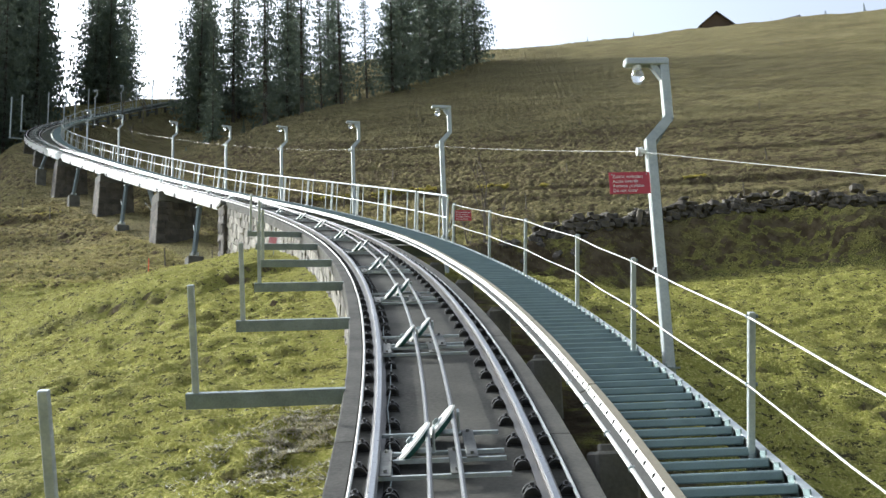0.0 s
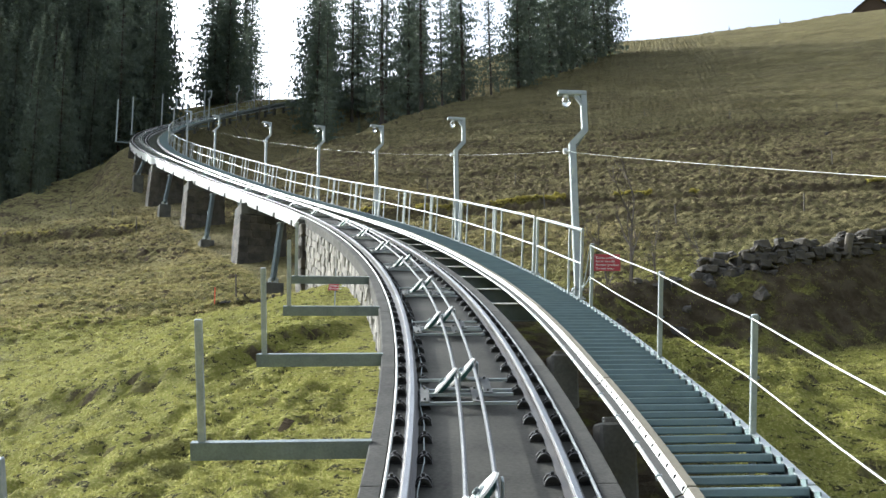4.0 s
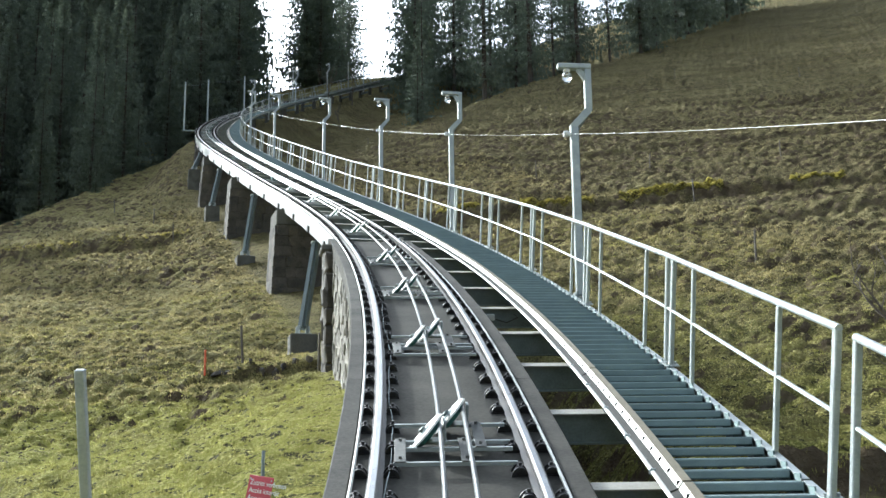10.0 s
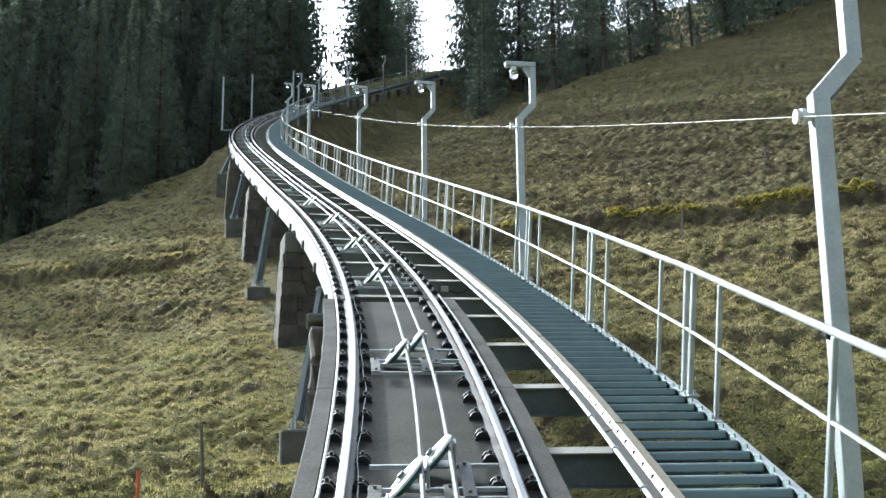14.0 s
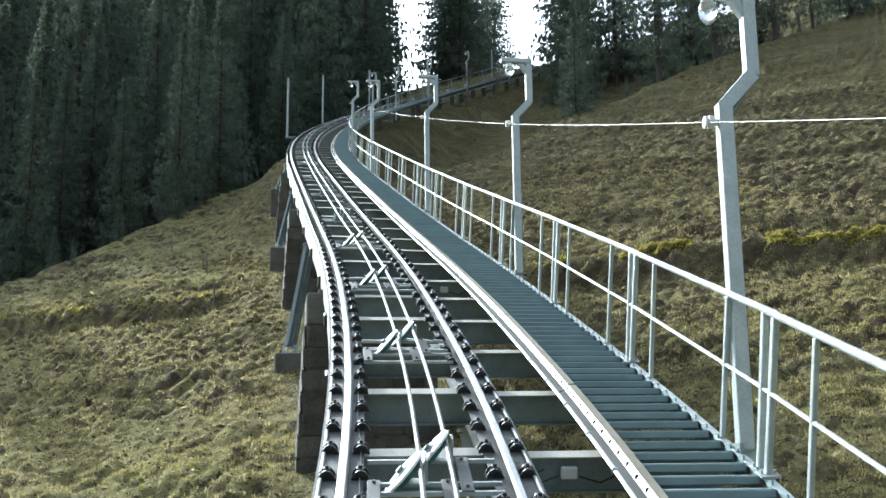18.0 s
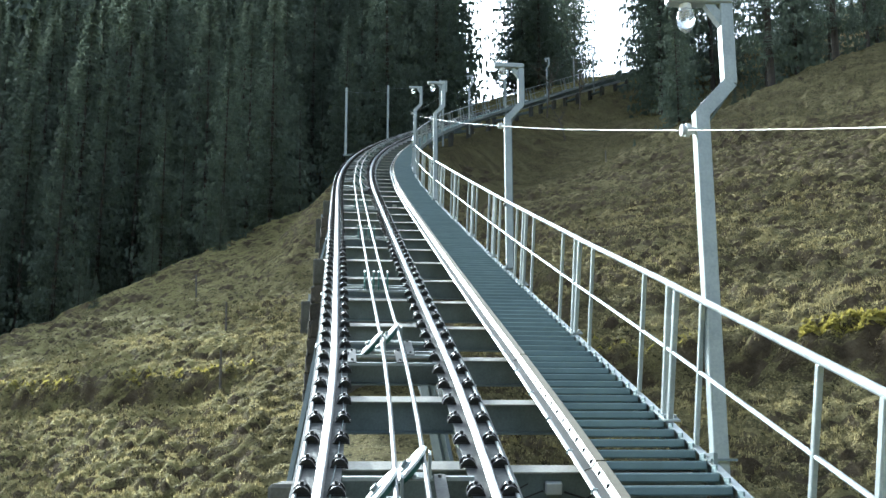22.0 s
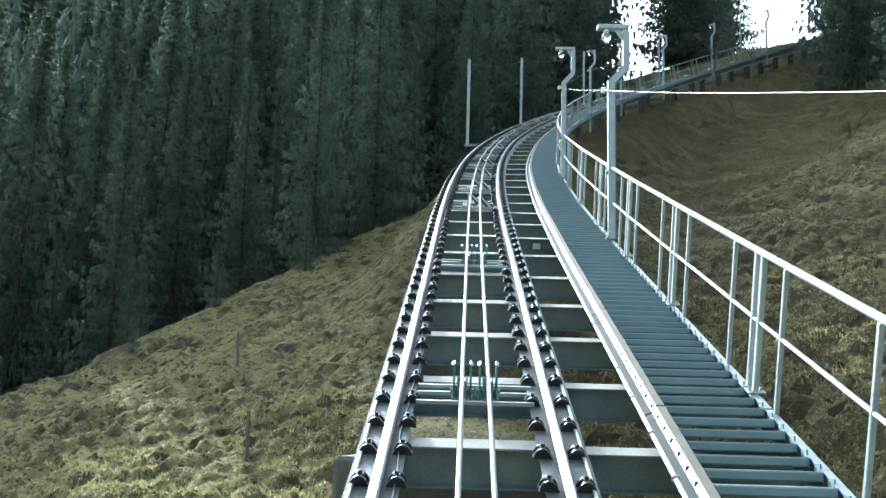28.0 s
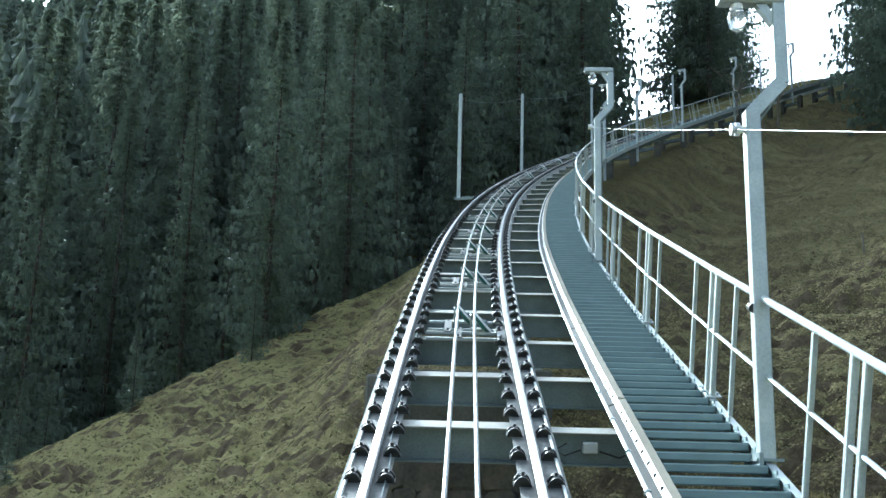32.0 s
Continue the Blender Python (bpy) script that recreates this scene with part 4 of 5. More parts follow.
for k in range(768):
    s = -10 + 0.25 * k
    m = upright(s, walk_left(s) + 0.428) @ Matrix.Translation((0, 0, 0.005))
    (near if 6 < s < 81 else rest).append(m)
for m in near:
    link("tread", TREAD_ME, None, walkway, m)
tagged(link("far_treads", joined(TREAD_ME, rest), TREAD, walkway), kind="stuff")
bm = bmesh.new()
box(bm, (0.05, 0.03, 0.045), (0, 0, 0), bevel=0.006)
PIPE_CLIP = mesh_of(bm)
tagged(link("pipe_clip", joined(PIPE_CLIP, [inclined(s, walk_left(s) - 0.108, -0.051) for s in np.arange(4.0, 95.0, 0.8275)]), STEEL_DARK, walkway), kind="stuff")
tagged(link("dark_hole_patch", joined(HOLE_PATCH, [inclined(s, walk_left(s) - 0.03, 0.01) @ Matrix.Rotation(-1.04, 4, "Y") @ Matrix.Translation((0, 0, 0.005)) for s in np.arange(4.0, 95.0, 0.25)]), HOLE_DARK, walkway), kind="stuff")
bm = bmesh.new()
box(bm, (0.34, 0.46, 2.6), (0, 0, -1.45), bevel=0.025)
box(bm, (0.2, 0.14, 0.07), (0, 0, -0.125), bevel=0.01)
post_me = mesh_of(bm)
post_me.materials.append(POST_CONCRETE)
for s in (-1.7, 1.7, 5.1, 8.5, 11.9, 15.4, 18.8, 22.1):
    tagged(link("concrete_post", post_me, None, m=upright(s, walk_left(s) - 0.02, -0.15)), "short square concrete post under the walkway", "post", "walkway posts")

# ---- railing ----


def railing():
    t = thing("railing_panel", "galvanised tube railing panel bolted to the walkway", "railing", group="walkway railings")
    L = 3.275
    bm = bmesh.new()
    bar(bm, (0, 0.0, 1.13), (0, L, 1.13), 0.027, 10)
    part("top_rail", bm, STEEL, t, "round galvanised handrail", smooth=False)
    bm = bmesh.new()
    bar(bm, (0, 0.0, 0.58), (0, L, 0.58), 0.0165, 8)
    part("middle_rail", bm, STEEL, t)
    for y in (0.02, L - 0.02):
        bm = bmesh.new()
        box(bm, (0.045, 0.055, 1.13), (0, y, 0.565), bevel=0.008)
        p = part("end_post", bm, STEEL, t)
        bm = bmesh.new()
        box(bm, (0.14, 0.12, 0.014), (0, y, 0.012))
        for x in (-0.045, 0.045):
            bar(bm, (x, y, 0.01), (x, y, 0.045), 0.012, 6)
        part("foot_plate", bm, STEEL, p)
    for y in (0.8, L - 0.76):
        bm = bmesh.new()
        box(bm, (0.036, 0.042, 1.10), (0, y, 0.555), bevel=0.006)
        part("post", bm, STEEL, t)
    return t


panel = railing()
JOINTS = [25.0, 28.8, 32.55, 36.3, 39.9, 43.3, 46.63, 49.9, 53.2, 56.65, 60.05, 63.4, 66.35, 69.3, 72.5, 75.7] + [78.95 + 3.3 * k for k in range(32)]
for k, (s, e) in enumerate(zip(JOINTS, JOINTS[1:])):
    a, b = inclined(s, walk_left(s) + 0.855, 0.04), inclined(e, walk_left(e) + 0.855, 0.04)
    y = (b.translation - a.translation).normalized()
    z = Vector(a.col[2][:3])
    x = y.cross(z).normalized()
    z = x.cross(y)
    m = Matrix((x, y * ((e - s) / STAIR), z)).transposed().to_4x4()
    m.translation = a.translation
    if k == 0:
        panel.matrix_basis = m
    else:
        copy_thing(panel, m)

# ---- lamps with their feeder wire ----


def lamp(s):
    t = thing("street_lamp", "galvanised offset lamp post with a clear bulb", "street lamp", lamp_pose(s), "lamps along the track")
    bm = bmesh.new()
    box(bm, (0.115, 0.115, 3.72), (0, 0, 0.82), bevel=0.008)
    part("pole", bm, STEEL, t)
    bm = bmesh.new()
    square_bar(bm, (-0.02, 0, 2.64), (0.245, 0, 2.93), 0.11)
    part("offset_arm", bm, STEEL, t)
    bm = bmesh.new()
    box(bm, (0.105, 0.105, 0.72), (0.245, 0, 3.27), bevel=0.008)
    part("upper_pole", bm, STEEL, t)
    bm = bmesh.new()
    box(bm, (0.53, 0.13, 0.09), (0.035, 0, 3.64), bevel=0.015)
    square_bar(bm, (0.22, 0, 3.43), (0.1, 0, 3.61), 0.07)
    part("lamp_arm", bm, STEEL, t)
    bm = bmesh.new()
    bmesh.ops.create_uvsphere(bm, u_segments=14, v_segments=10, radius=0.075, matrix=Matrix.Translation((-0.08, 0, 3.47)) @ Matrix.Diagonal((1, 1, 1.5, 1)))
    part("bulb", bm, GLASS_PLAIN, t, "clear glass lamp bulb", smooth=True)
    bm = bmesh.new()
    bar(bm, (-0.08, 0, 3.54), (-0.08, 0, 3.61), 0.05, 10)
    part("socket", bm, WHITE, t)
    bm = bmesh.new()
    bar(bm, (0.31, 0.04, 3.6), (0.31, 0.04, 2.95), 0.012, 6)
    bar(bm, (0.31, 0.04, 2.95), (0.075, 0.04, 2.62), 0.012, 6)
    bar(bm, (0.075, 0.04, 2.62), (0.075, 0.04, -0.2), 0.012, 6)
    part("feed_pipe", bm, STEEL_DARK, t)
    bm = bmesh.new()
    bar(bm, (-0.1, 0, 2.53), (-0.055, 0, 2.53), 0.03, 10)
    bar(bm, (-0.13, 0, 2.53), (-0.1, 0, 2.53), 0.055, 12)
    bar(bm, (-0.145, 0, 2.53), (-0.13, 0, 2.53), 0.032, 10)
    bar(bm, (-0.165, 0, 2.53), (-0.145, 0, 2.53), 0.05, 12)
    part("insulator", bm, PORCELAIN, t, "white porcelain insulator")
    bm = bmesh.new()
    box(bm, (0.2, 0.2, 0.02), (0, 0, -0.02))
    box(bm, (0.03, 0.24, 0.3), (-0.07, 0, -0.12))
    part("clamp", bm, STEEL_DARK, t)
    bm = bmesh.new()
    bar(bm, (-0.055, -0.03, 1.1), (-0.055, 0.03, 1.12), 0.037, 10)
    part("rail_collar", bm, IRON, t, "black collar round the handrail")
    return t


LAMPS = [11.35, 26.2, 37.15, 47.2, 55.7, 65.0, 77.3, 87.6, 116.0, 124.2, 133.0, 141.5, 150.0, 159.0, 168.0]
def lamp_pose(s):
    return upright(s, 2.65, -0.30) if s < 20 else upright(s, walk_left(s) + (1.09 if s < 30 else 0.97 if s < 40 else 0.92 if s < 70 else 0.84), 0.055)


first_lamp = lamp(LAMPS[0])
for s in LAMPS[1:]:
    copy_thing(first_lamp, lamp_pose(s))
ends = [lamp_pose(s) @ Vector((-0.138, 0, 2.53)) for s in [-4.0] + LAMPS]
for a, b in zip(ends, ends[1:]):
    n = 12
    pts = [a.lerp(b, i / n) - Vector((0, 0, 0.1 * (i / n) * (1 - i / n) * min((b - a).length / 10, 1.3))) for i in range(n + 1)]
    tagged(tube("feeder_wire", pts, 0.0022, PALE), "thin pale wire strung between lamp posts", "wire", "feeder wires")

# ---- steel brackets on the outer side of the track ----


def bracket(s, tall, low):
    """A channel arm reaching out from the track bed, with a flat post at its end."""
    m = inclined(s)
    t = thing("side_bracket", "galvanised steel arm and upright post beside the track", "bracket", m, "side brackets")
    bm = bmesh.new()
    box(bm, (1.52, 0.012, 0.14), (-1.69, -0.035, low))
    box(bm, (1.52, 0.075, 0.012), (-1.69, 0.0, low + 0.07))
    box(bm, (1.52, 0.075, 0.012), (-1.69, 0.0, low - 0.07))
    part("arm", bm, STEEL_DARK, t, "weathered channel arm")
    bm = bmesh.new()
    box(bm, (0.062, 0.05, tall), (-2.36, 0.01, low + 0.07 + tall / 2), bevel=0.006)
    for z in (0.25, 0.6, 0.95):
        box(bm, (0.02, 0.054, 0.02), (-2.36, 0.01, low + tall * z))
    part("upright", bm, STEEL, t)
    return t


for s in (2.2, 6.1, 9.95, 13.8, 17.5, 21.15, 24.9, 28.7):
    bracket(s, 1.05, -0.14)
poles = []
for s in (107.0, 118.8, 130.0, 141.5, 153.0, 164.0):
    t = thing("trackside_pole", "tall thin galvanised pole on a bracket beside the track", "pole", upright(s), "trackside poles")
    bm = bmesh.new()
    box(bm, (1.3, 0.09, 0.12), (-1.6, 0, -0.55))
    part("arm", bm, STEEL_DARK, t)
    bm = bmesh.new()
    box(bm, (0.13, 0.11, 4.25), (-2.1, 0, 1.58), bevel=0.01)
    part("pole", bm, STEEL, t)
    poles.append(upright(s) @ Vector((-2.1, 0, 3.5)))
for a, b in zip(poles, poles[1:]):
    pts = [a.lerp(b, i / 8) - Vector((0, 0, 0.9 * (i / 8) * (1 - i / 8))) for i in range(9)]
    tagged(tube("feeder_wire", pts, 0.008, STEEL_DARK), "thin dark wire strung between trackside poles", "wire", "feeder wires")

# ---- wire fence and notices along the lower stairs ----
FENCE = [4.1, 7.4, 10.75, 13.7, 17.2, 20.3, 24.2]
tops, mids = [], []
for i, s in enumerate(FENCE):
    lat = walk_left(s) + (0.83 if s > 12 else 0.77)
    m = inclined(s, lat, 0.0)
    t = thing("fence_post", "flat galvanised fence post bolted to the stair stringer", "fence post", m, "stair fence posts")
    bm = bmesh.new()
    box(bm, (0.05, 0.045, 1.32), (0, 0, 0.36), bevel=0.005)
    part("post", bm, STEEL, t)
    for z in (0.5, 0.99):
        bm = bmesh.new()
        bar(bm, (-0.04, 0, z), (0.045, 0, z), 0.014, 6)
        part("bolt", bm, STEEL_DARK, t)
    tops.append(m @ Vector((-0.03, 0, 0.99)))
    mids.append(m @ Vector((-0.03, 0, 0.5)))
for pts in (tops, mids):
    for a, b in zip(pts, pts[1:]):
        tagged(tube("fence_wire", [a, a.lerp(b, 0.5) - Vector((0, 0, 0.015)), b], 0.007, PALE), "taut pale wire rope of the stair fence", "wire", "fence wires")
end = inclined(25.0, walk_left(25) + 0.855, 0.05)
tagged(tube("fence_wire", [mids[-1], end @ Vector((0, -0.25, 0.25)), end @ Vector((0, -0.05, 0.2))], 0.012, STEEL),
       "short tensioner wire at the railing's end", "wire", "fence wires")
tagged(tube("fence_wire", [tops[-1], end @ Vector((0, -0.3, 0.45)), end @ Vector((0, -0.06, 0.12))], 0.01, STEEL),
       "short tensioner wire at the railing's end", "wire", "fence wires")

NOTICE = ["Zutritt verboten", "Accès interdit", "Accesso proibito", "Do not enter"]


def notice(m, w, h, label):
    t = thing("warning_sign", label, "sign", m, "warning signs")
    bm = bmesh.new()
    box(bm, (w, 0.006, h), bevel=0.002)
    part("board", bm, RED, t)
    for k, words in enumerate(NOTICE):
        cu = bpy.data.curves.new("words", "FONT")
        cu.body, cu.size, cu.extrude, cu.align_x = words, h * 0.205, 0.0008, "LEFT"
        tmp = bpy.data.objects.new("words", cu)
        me = bpy.data.meshes.new_from_object(tmp)
        bpy.data.objects.remove(tmp)
        me.materials.clear()
        link("lettering", me, WHITE, t, pose(-w * 0.42, -0.0045, h * (0.235 - 0.215 * k), 90, 0, 0))
    for x in (-0.43, 0.43):
        bm = bmesh.new()
        bar(bm, (x * w, -0.007, h * 0.4), (x * w, 0.004, h * 0.4), 0.007, 6)
        part("rivet", bm, STEEL, t)
    return t


notice(lamp_pose(11.35) @ pose(-0.30, -0.075, 2.13, 0, 0, 0), 0.48, 0.26, "red warning sign with white lettering on a lamp post")
notice(inclined(24.2, walk_left(24.2) + 0.83) @ pose(0.24, 0.03, 0.72, -14, 0, 0), 0.42, 0.26, "red warning sign with white lettering on a fence post")
g = Matrix.Translation((-6.6, 29.4, height(-6.6, 29.4)))
notice(g @ pose(0, 0, 0.58, -8, 6, -16), 0.26, 0.28, "small tilted red warning sign standing in the grass")
bm = bmesh.new()
bar(bm, (0, 0.02, -0.3), (0.02, 0.03, 0.92), 0.014, 6)
tagged(part("sign_stake", bm, STEEL_DARK, m=g), "thin dark iron stake in the grass", "stake")

# ---- cable boxes on the walkway brackets ----
for s in (37.18, 47.73, 56.08, 78.53):
    m = inclined(s, 1.15, -0.27)
    t = thing("junction_box", "small pale cable box with looped wires on a walkway bracket", "junction box", m, "junction boxes")
    bm = bmesh.new()
    box(bm, (0.13, 0.05, 0.1), (0, -0.085, -0.02), bevel=0.01)
    part("case", bm, PALE, t)
    tube("cable", [(0.08, -0.09, -0.05), (0.25, -0.1, -0.1), (0.42, -0.09, -0.02), (0.36, -0.08, 0.03)], 0.008, IRON, t)
    tube("cable", [(-0.08, -0.09, -0.04), (-0.22, -0.1, -0.09), (-0.3, -0.09, -0.04), (-0.2, -0.1, 0.02)], 0.006, IRON, t)

# ---- rough rock shapes ----


def rock_mesh(seed):
    r = random.Random(seed)
    bm = bmesh.new()
    bmesh.ops.create_icosphere(bm, subdivisions=2, radius=0.5)
    for v in bm.verts:
        v.co *= 0.75 + 0.5 * r.random() ** 1.5
        v.co += Vector([0.12 * math.sin(5 * c + seed) for c in v.co.yzx])
    return mesh_of(bm, "rock")


ROCK_SHAPES = [rock_mesh(k) for k in range(5)]
for me in ROCK_SHAPES:
    me.materials.append(DARK_STONE)

# ---- dry stone wall on the slope ----
dry = thing("dry_stone_wall", "low tumbled dry stone wall of dark mossy rocks", "stone wall")
r = random.Random(9)
for row in range(5):
    x = 1.1 + 0.08 * row
    while x < 22:
        w = r.uniform(0.16, 0.4)
        y = 33.9 + 0.42 * min(x + 0.4, 8.5) + 0.25 * math.sin(x * 1.3) + 0.05 * row + r.uniform(-0.08, 0.08)
        if row < 3 or (row == 3 and r.random() < 0.75) or r.random() < 0.25:
            link("stone", (DARK_STONES if r.random() < 0.5 else ROCK_SHAPES)[r.randrange(5)], None, dry,
                 pose(x + w / 2, y, height(x, y) - 0.02 + 0.165 * row, r.uniform(-14, 14), r.uniform(-12, 12), 16 + r.uniform(-22, 22)) @ Matrix.Diagonal((w * 1.12, 0.45, r.uniform(0.15, 0.26), 1)))
        x += w * 0.92
for k in range(20):
    x = r.uniform(-1.0, 3.0)
    y = 33.7 + 0.42 * (x + 0.4) - r.uniform(-0.5, 1.6)
    link("stone", ROCK_SHAPES[k % 5], None, dry, pose(x, y, height(x, y) + 0.03, 15 * k, 22 * k, 47 * k) @ Matrix.Scale(r.uniform(0.14, 0.36), 4))
bm = bmesh.new()
box(bm, (0.2, 0.16, 0.7), bevel=0.04)
tagged(part("wooden_stump", bm, OLD_WOOD, m=pose(5.2, 36.0, height(5.2, 36.0) + 0.3, 12, 9, 20)), "grey leaning wooden stump against the wall", "stump")

# ---- pasture posts ----
bm = bmesh.new()
bar(bm, (0, 0, -0.4), (0.02, 0, 0.95), 0.036, 7, 0.03)
stake = mesh_of(bm)
stake.materials.append(OLD_WOOD)
spots = [(-7.3, 72.4), (-1.0, 72.8), (5.5, 72.0), (12.5, 73.5), (20, 72.5), (-4.8, 64.2), (-12.9, 71.4), (1.8, 54.0), (-2.6, 51.2), (7.5, 55.5), (14, 56), (-9.4, 62.0),
         (-33.6, 69.0), (-29.4, 64.3), (-39.5, 73.8), (-15.0, 44.75), (-12.7, 44.2), (9, 96), (18, 97), (27, 98.5), (2, 105),
         (-8, 108), (36, 150), (46, 152), (22, 148), (10, 182), (24, 186), (40, 190), (58, 196), (70, 200), (90, 190), (60, 120), (48, 118), (-30.5, 93), (-34.5, 101)]
for i, (x, y) in enumerate(spots):
    tagged(link("fence_stake", stake, None, m=pose(x, y, height(x, y), random.uniform(-4, 4), random.uniform(-4, 4), 40 * i)), "weathered wooden fence stake in the pasture", "fence post", "pasture stakes")
bm = bmesh.new()
bar(bm, (0, 0, -0.2), (0, 0, 0.55), 0.025, 6)
ORANGE = material("orange_paint", (0.65, 0.12, 0.04), 0.6, 0, (0.5, 0.08, 0.03), 5, 40, 0.4, 0.05, 0.002)
tagged(part("marker_stake", bm, ORANGE, m=pose(-15.33, 43.5, height(-15.33, 43.5))), "thin orange marker stake in the grass", "stake")

# ---- loose rocks ----
r = random.Random(17)
ROCKS = [(-15.0 + 0.24 * k + r.uniform(-0.08, 0.08), 43.45 + 0.12 * k + r.uniform(-0.1, 0.08), r.uniform(0.12, 0.27)) for k in range(9)] + [(14.6, 85, 0.5), (4, 66, 0.4), (-31, 64.6, 0.35)]
for i, (x, y, w) in enumerate(ROCKS):
    tagged(link("rock", ROCK_SHAPES[i % 5], None, m=pose(x, y, height(x, y) + 0.08 * w, 20 * i, 13 * i, 31 * i) @ Matrix.Diagonal((w, w * 0.8, w * 0.55, 1))), "dark weathered rock half sunk in the grass", "rock", "loose rocks")

# ---- leafless shrubs ----


def bare_tree(x, y, tall, seed):
    r = random.Random(seed)
    t = thing("bare_tree", "slender leafless young tree with thin branches", "tree", pose(x, y, height(x, y) - 0.05), "bare trees")
    verts, faces = [], []

    def limb(p, d, length, rad, level):
        pts, q = [p], p
        for k in range(4):
            d = (d + Vector([r.uniform(-0.16, 0.16) for _ in range(3)]) + Vector((0, 0, 0.07))).normalized()
            q = q + d * length / 4
            pts.append(q)
        v, f = tube_mesh(pts, [rad * (1 - 0.17 * k) for k in range(5)], 5)
        n = len(verts)
        verts.extend(v)
        faces.extend(tuple(i + n for i in g) for g in f)
        if level < 3:
            for k in range(5 if level == 0 else 3):
                i = r.randrange(1, 5)
                side = Vector((r.uniform(-1, 1), r.uniform(-1, 1), r.uniform(0.3, 1.0))).normalized()
                limb(pts[i], (d * 0.5 + side * 0.8).normalized(), length * r.uniform(0.4, 0.62), rad * 0.5, level + 1)

    limb(Vector((0, 0, 0)), Vector((0, 0, 1)), tall * 0.62, 0.045 * tall / 3, 0)
    me = bpy.data.meshes.new("branching")
    me.from_pydata(verts, [], faces)
    link("branching", me, BARE_BARK, t)


for i, (x, y, h) in enumerate(((-0.4, 34.2, 3.8), (-0.9, 34.9, 2.6), (0.2, 35.0, 2.2), (1.7, 37.2, 1.9), (-1.3, 33.4, 1.4), (-49, 127, 5.5), (-47.5, 131, 6.0), (-46, 124, 4.5))):
    bare_tree(x, y, h, i)

# ---- spruces ----


def spruce(seed, tall, spread, start, airy=0.0):
    """Whorls of drooping branches with hanging side sprays; airy leaves gaps between the whorls."""
    r = random.Random(seed)
    t = thing("spruce_tree", "tall dark green spruce with drooping branches", "tree", group="spruces")
    bm = bmesh.new()
    bar(bm, (0, 0, -1.5), (0, 0, tall * 0.97), tall * 0.0095, 8, 0.02)
    part("trunk", bm, BARK, t)
    verts, faces = [], []

    def leaf(a, b, c):
        n = len(verts)
        verts.extend((a, b, c))
        faces.append((n, n + 1, n + 2))

    z = tall * start
    while z < tall * 0.985:
        f = (z - tall * start) / (tall * (1 - start))
        reach = spread * (1 - f) ** 0.85 * (0.7 + 0.3 * min(1, f * 6 + 0.3)) + 0.12
        turn = r.uniform(0, 6.3)
        count = r.randint(6, 7)
        for k in range(count):
            if r.random() < 0.1 + 0.35 * airy:
                continue
            a = turn + 6.283 * k / count + r.uniform(-0.3, 0.3)
            L = reach * r.uniform(0.55, 1.12)
            out, side = Vector((math.cos(a), math.sin(a), 0)), Vector((-math.sin(a), math.cos(a), 0))
            n = max(3, int(L / 0.42))
            lift = r.uniform(-0.05, 0.2) - 0.25 * (1 - f)
            for i in range(n):
                q = (i + r.uniform(0.1, 0.9)) / n
                c = out * (L * q) + Vector((0, 0, z + L * (lift * q - 0.1 * q * q + 0.18 * q ** 4) + r.uniform(-0.1, 0.1)))
                w = (0.26 + 0.46 * math.sin(math.pi * min(q * 0.9 + 0.18, 1))) * r.uniform(0.6, 1.2) * min(1.0, 0.35 + L * 0.22)
                h = r.uniform(0.25, 0.75) * min(1.0, 0.35 + L * 0.2)
                for sgn in (-1, 1):
                    tip = c + side * (sgn * w) + out * r.uniform(0.15, 0.6) * w + Vector((0, 0, -h * r.uniform(0.15, 0.6)))
                    leaf(c - out * 0.1, c + out * 0.14 + Vector((0, 0, -0.03)), tip)
                    mid = c.lerp(tip, r.uniform(0.4, 0.7))
                    leaf(mid - out * 0.09, mid + out * 0.1, mid + out * r.uniform(-0.1, 0.2) + Vector((0, 0, -h * r.uniform(0.5, 1.0))))
                leaf(c - out * 0.11, c + out * 0.15, c + out * r.uniform(-0.1, 0.2) + Vector((0, 0, -h)))
        z += r.uniform(0.36, 0.6) * (1.0 if f < 0.7 else 0.7) * (1 + 0.5 * airy)
    for k in range(3):
        a = k * 2.1
        leaf(Vector((0.09 * math.cos(a), 0.09 * math.sin(a), tall * 0.95)), Vector((-0.09 * math.cos(a), -0.09 * math.sin(a), tall * 0.95)), Vector((0, 0, tall * 1.02)))
    me = bpy.data.meshes.new("crown")
    me.from_pydata(verts, [], faces)
    link("crown", me, NEEDLE, t, label="dense drooping needle branches")
    return t


# slopes and track that the low sun reaches over the trees
LIT = [(x, y) for x in range(-40, -11, 3) for y in range(40, 73, 4)] + [(x, y) for x in range(-20, 20, 3) for y in range(40, 86, 4)] + [(-27, 88), (-24, 92), (-22, 100)]
LIT = np.array([(x, y, z) for (x, y), z in zip(LIT, ground_z(np.array([p[0] for p in LIT]), np.array([p[1] for p in LIT]), False))]
               + [tuple(on_line(s) + Vector((0, 0, 1.5))) for s in range(40, 82, 3)])
TALL = [26, 29, 23, 31, 20, 27]


def sun_limit(x, y):
    """The greatest height of a treetop here that leaves the lit slopes in the sun."""
    dx, dy = x - LIT[:, 0], y - LIT[:, 1]
    c, s = math.sin(SUN_AZ), math.cos(SUN_AZ)
    along, aside = -c * dx + s * dy, np.abs(s * dx + c * dy)
    near = (along > 2) & (aside < 2.5)
    return float((LIT[near, 2] + along[near] * math.tan(SUN_EL)).min()) if near.any() else 999.0


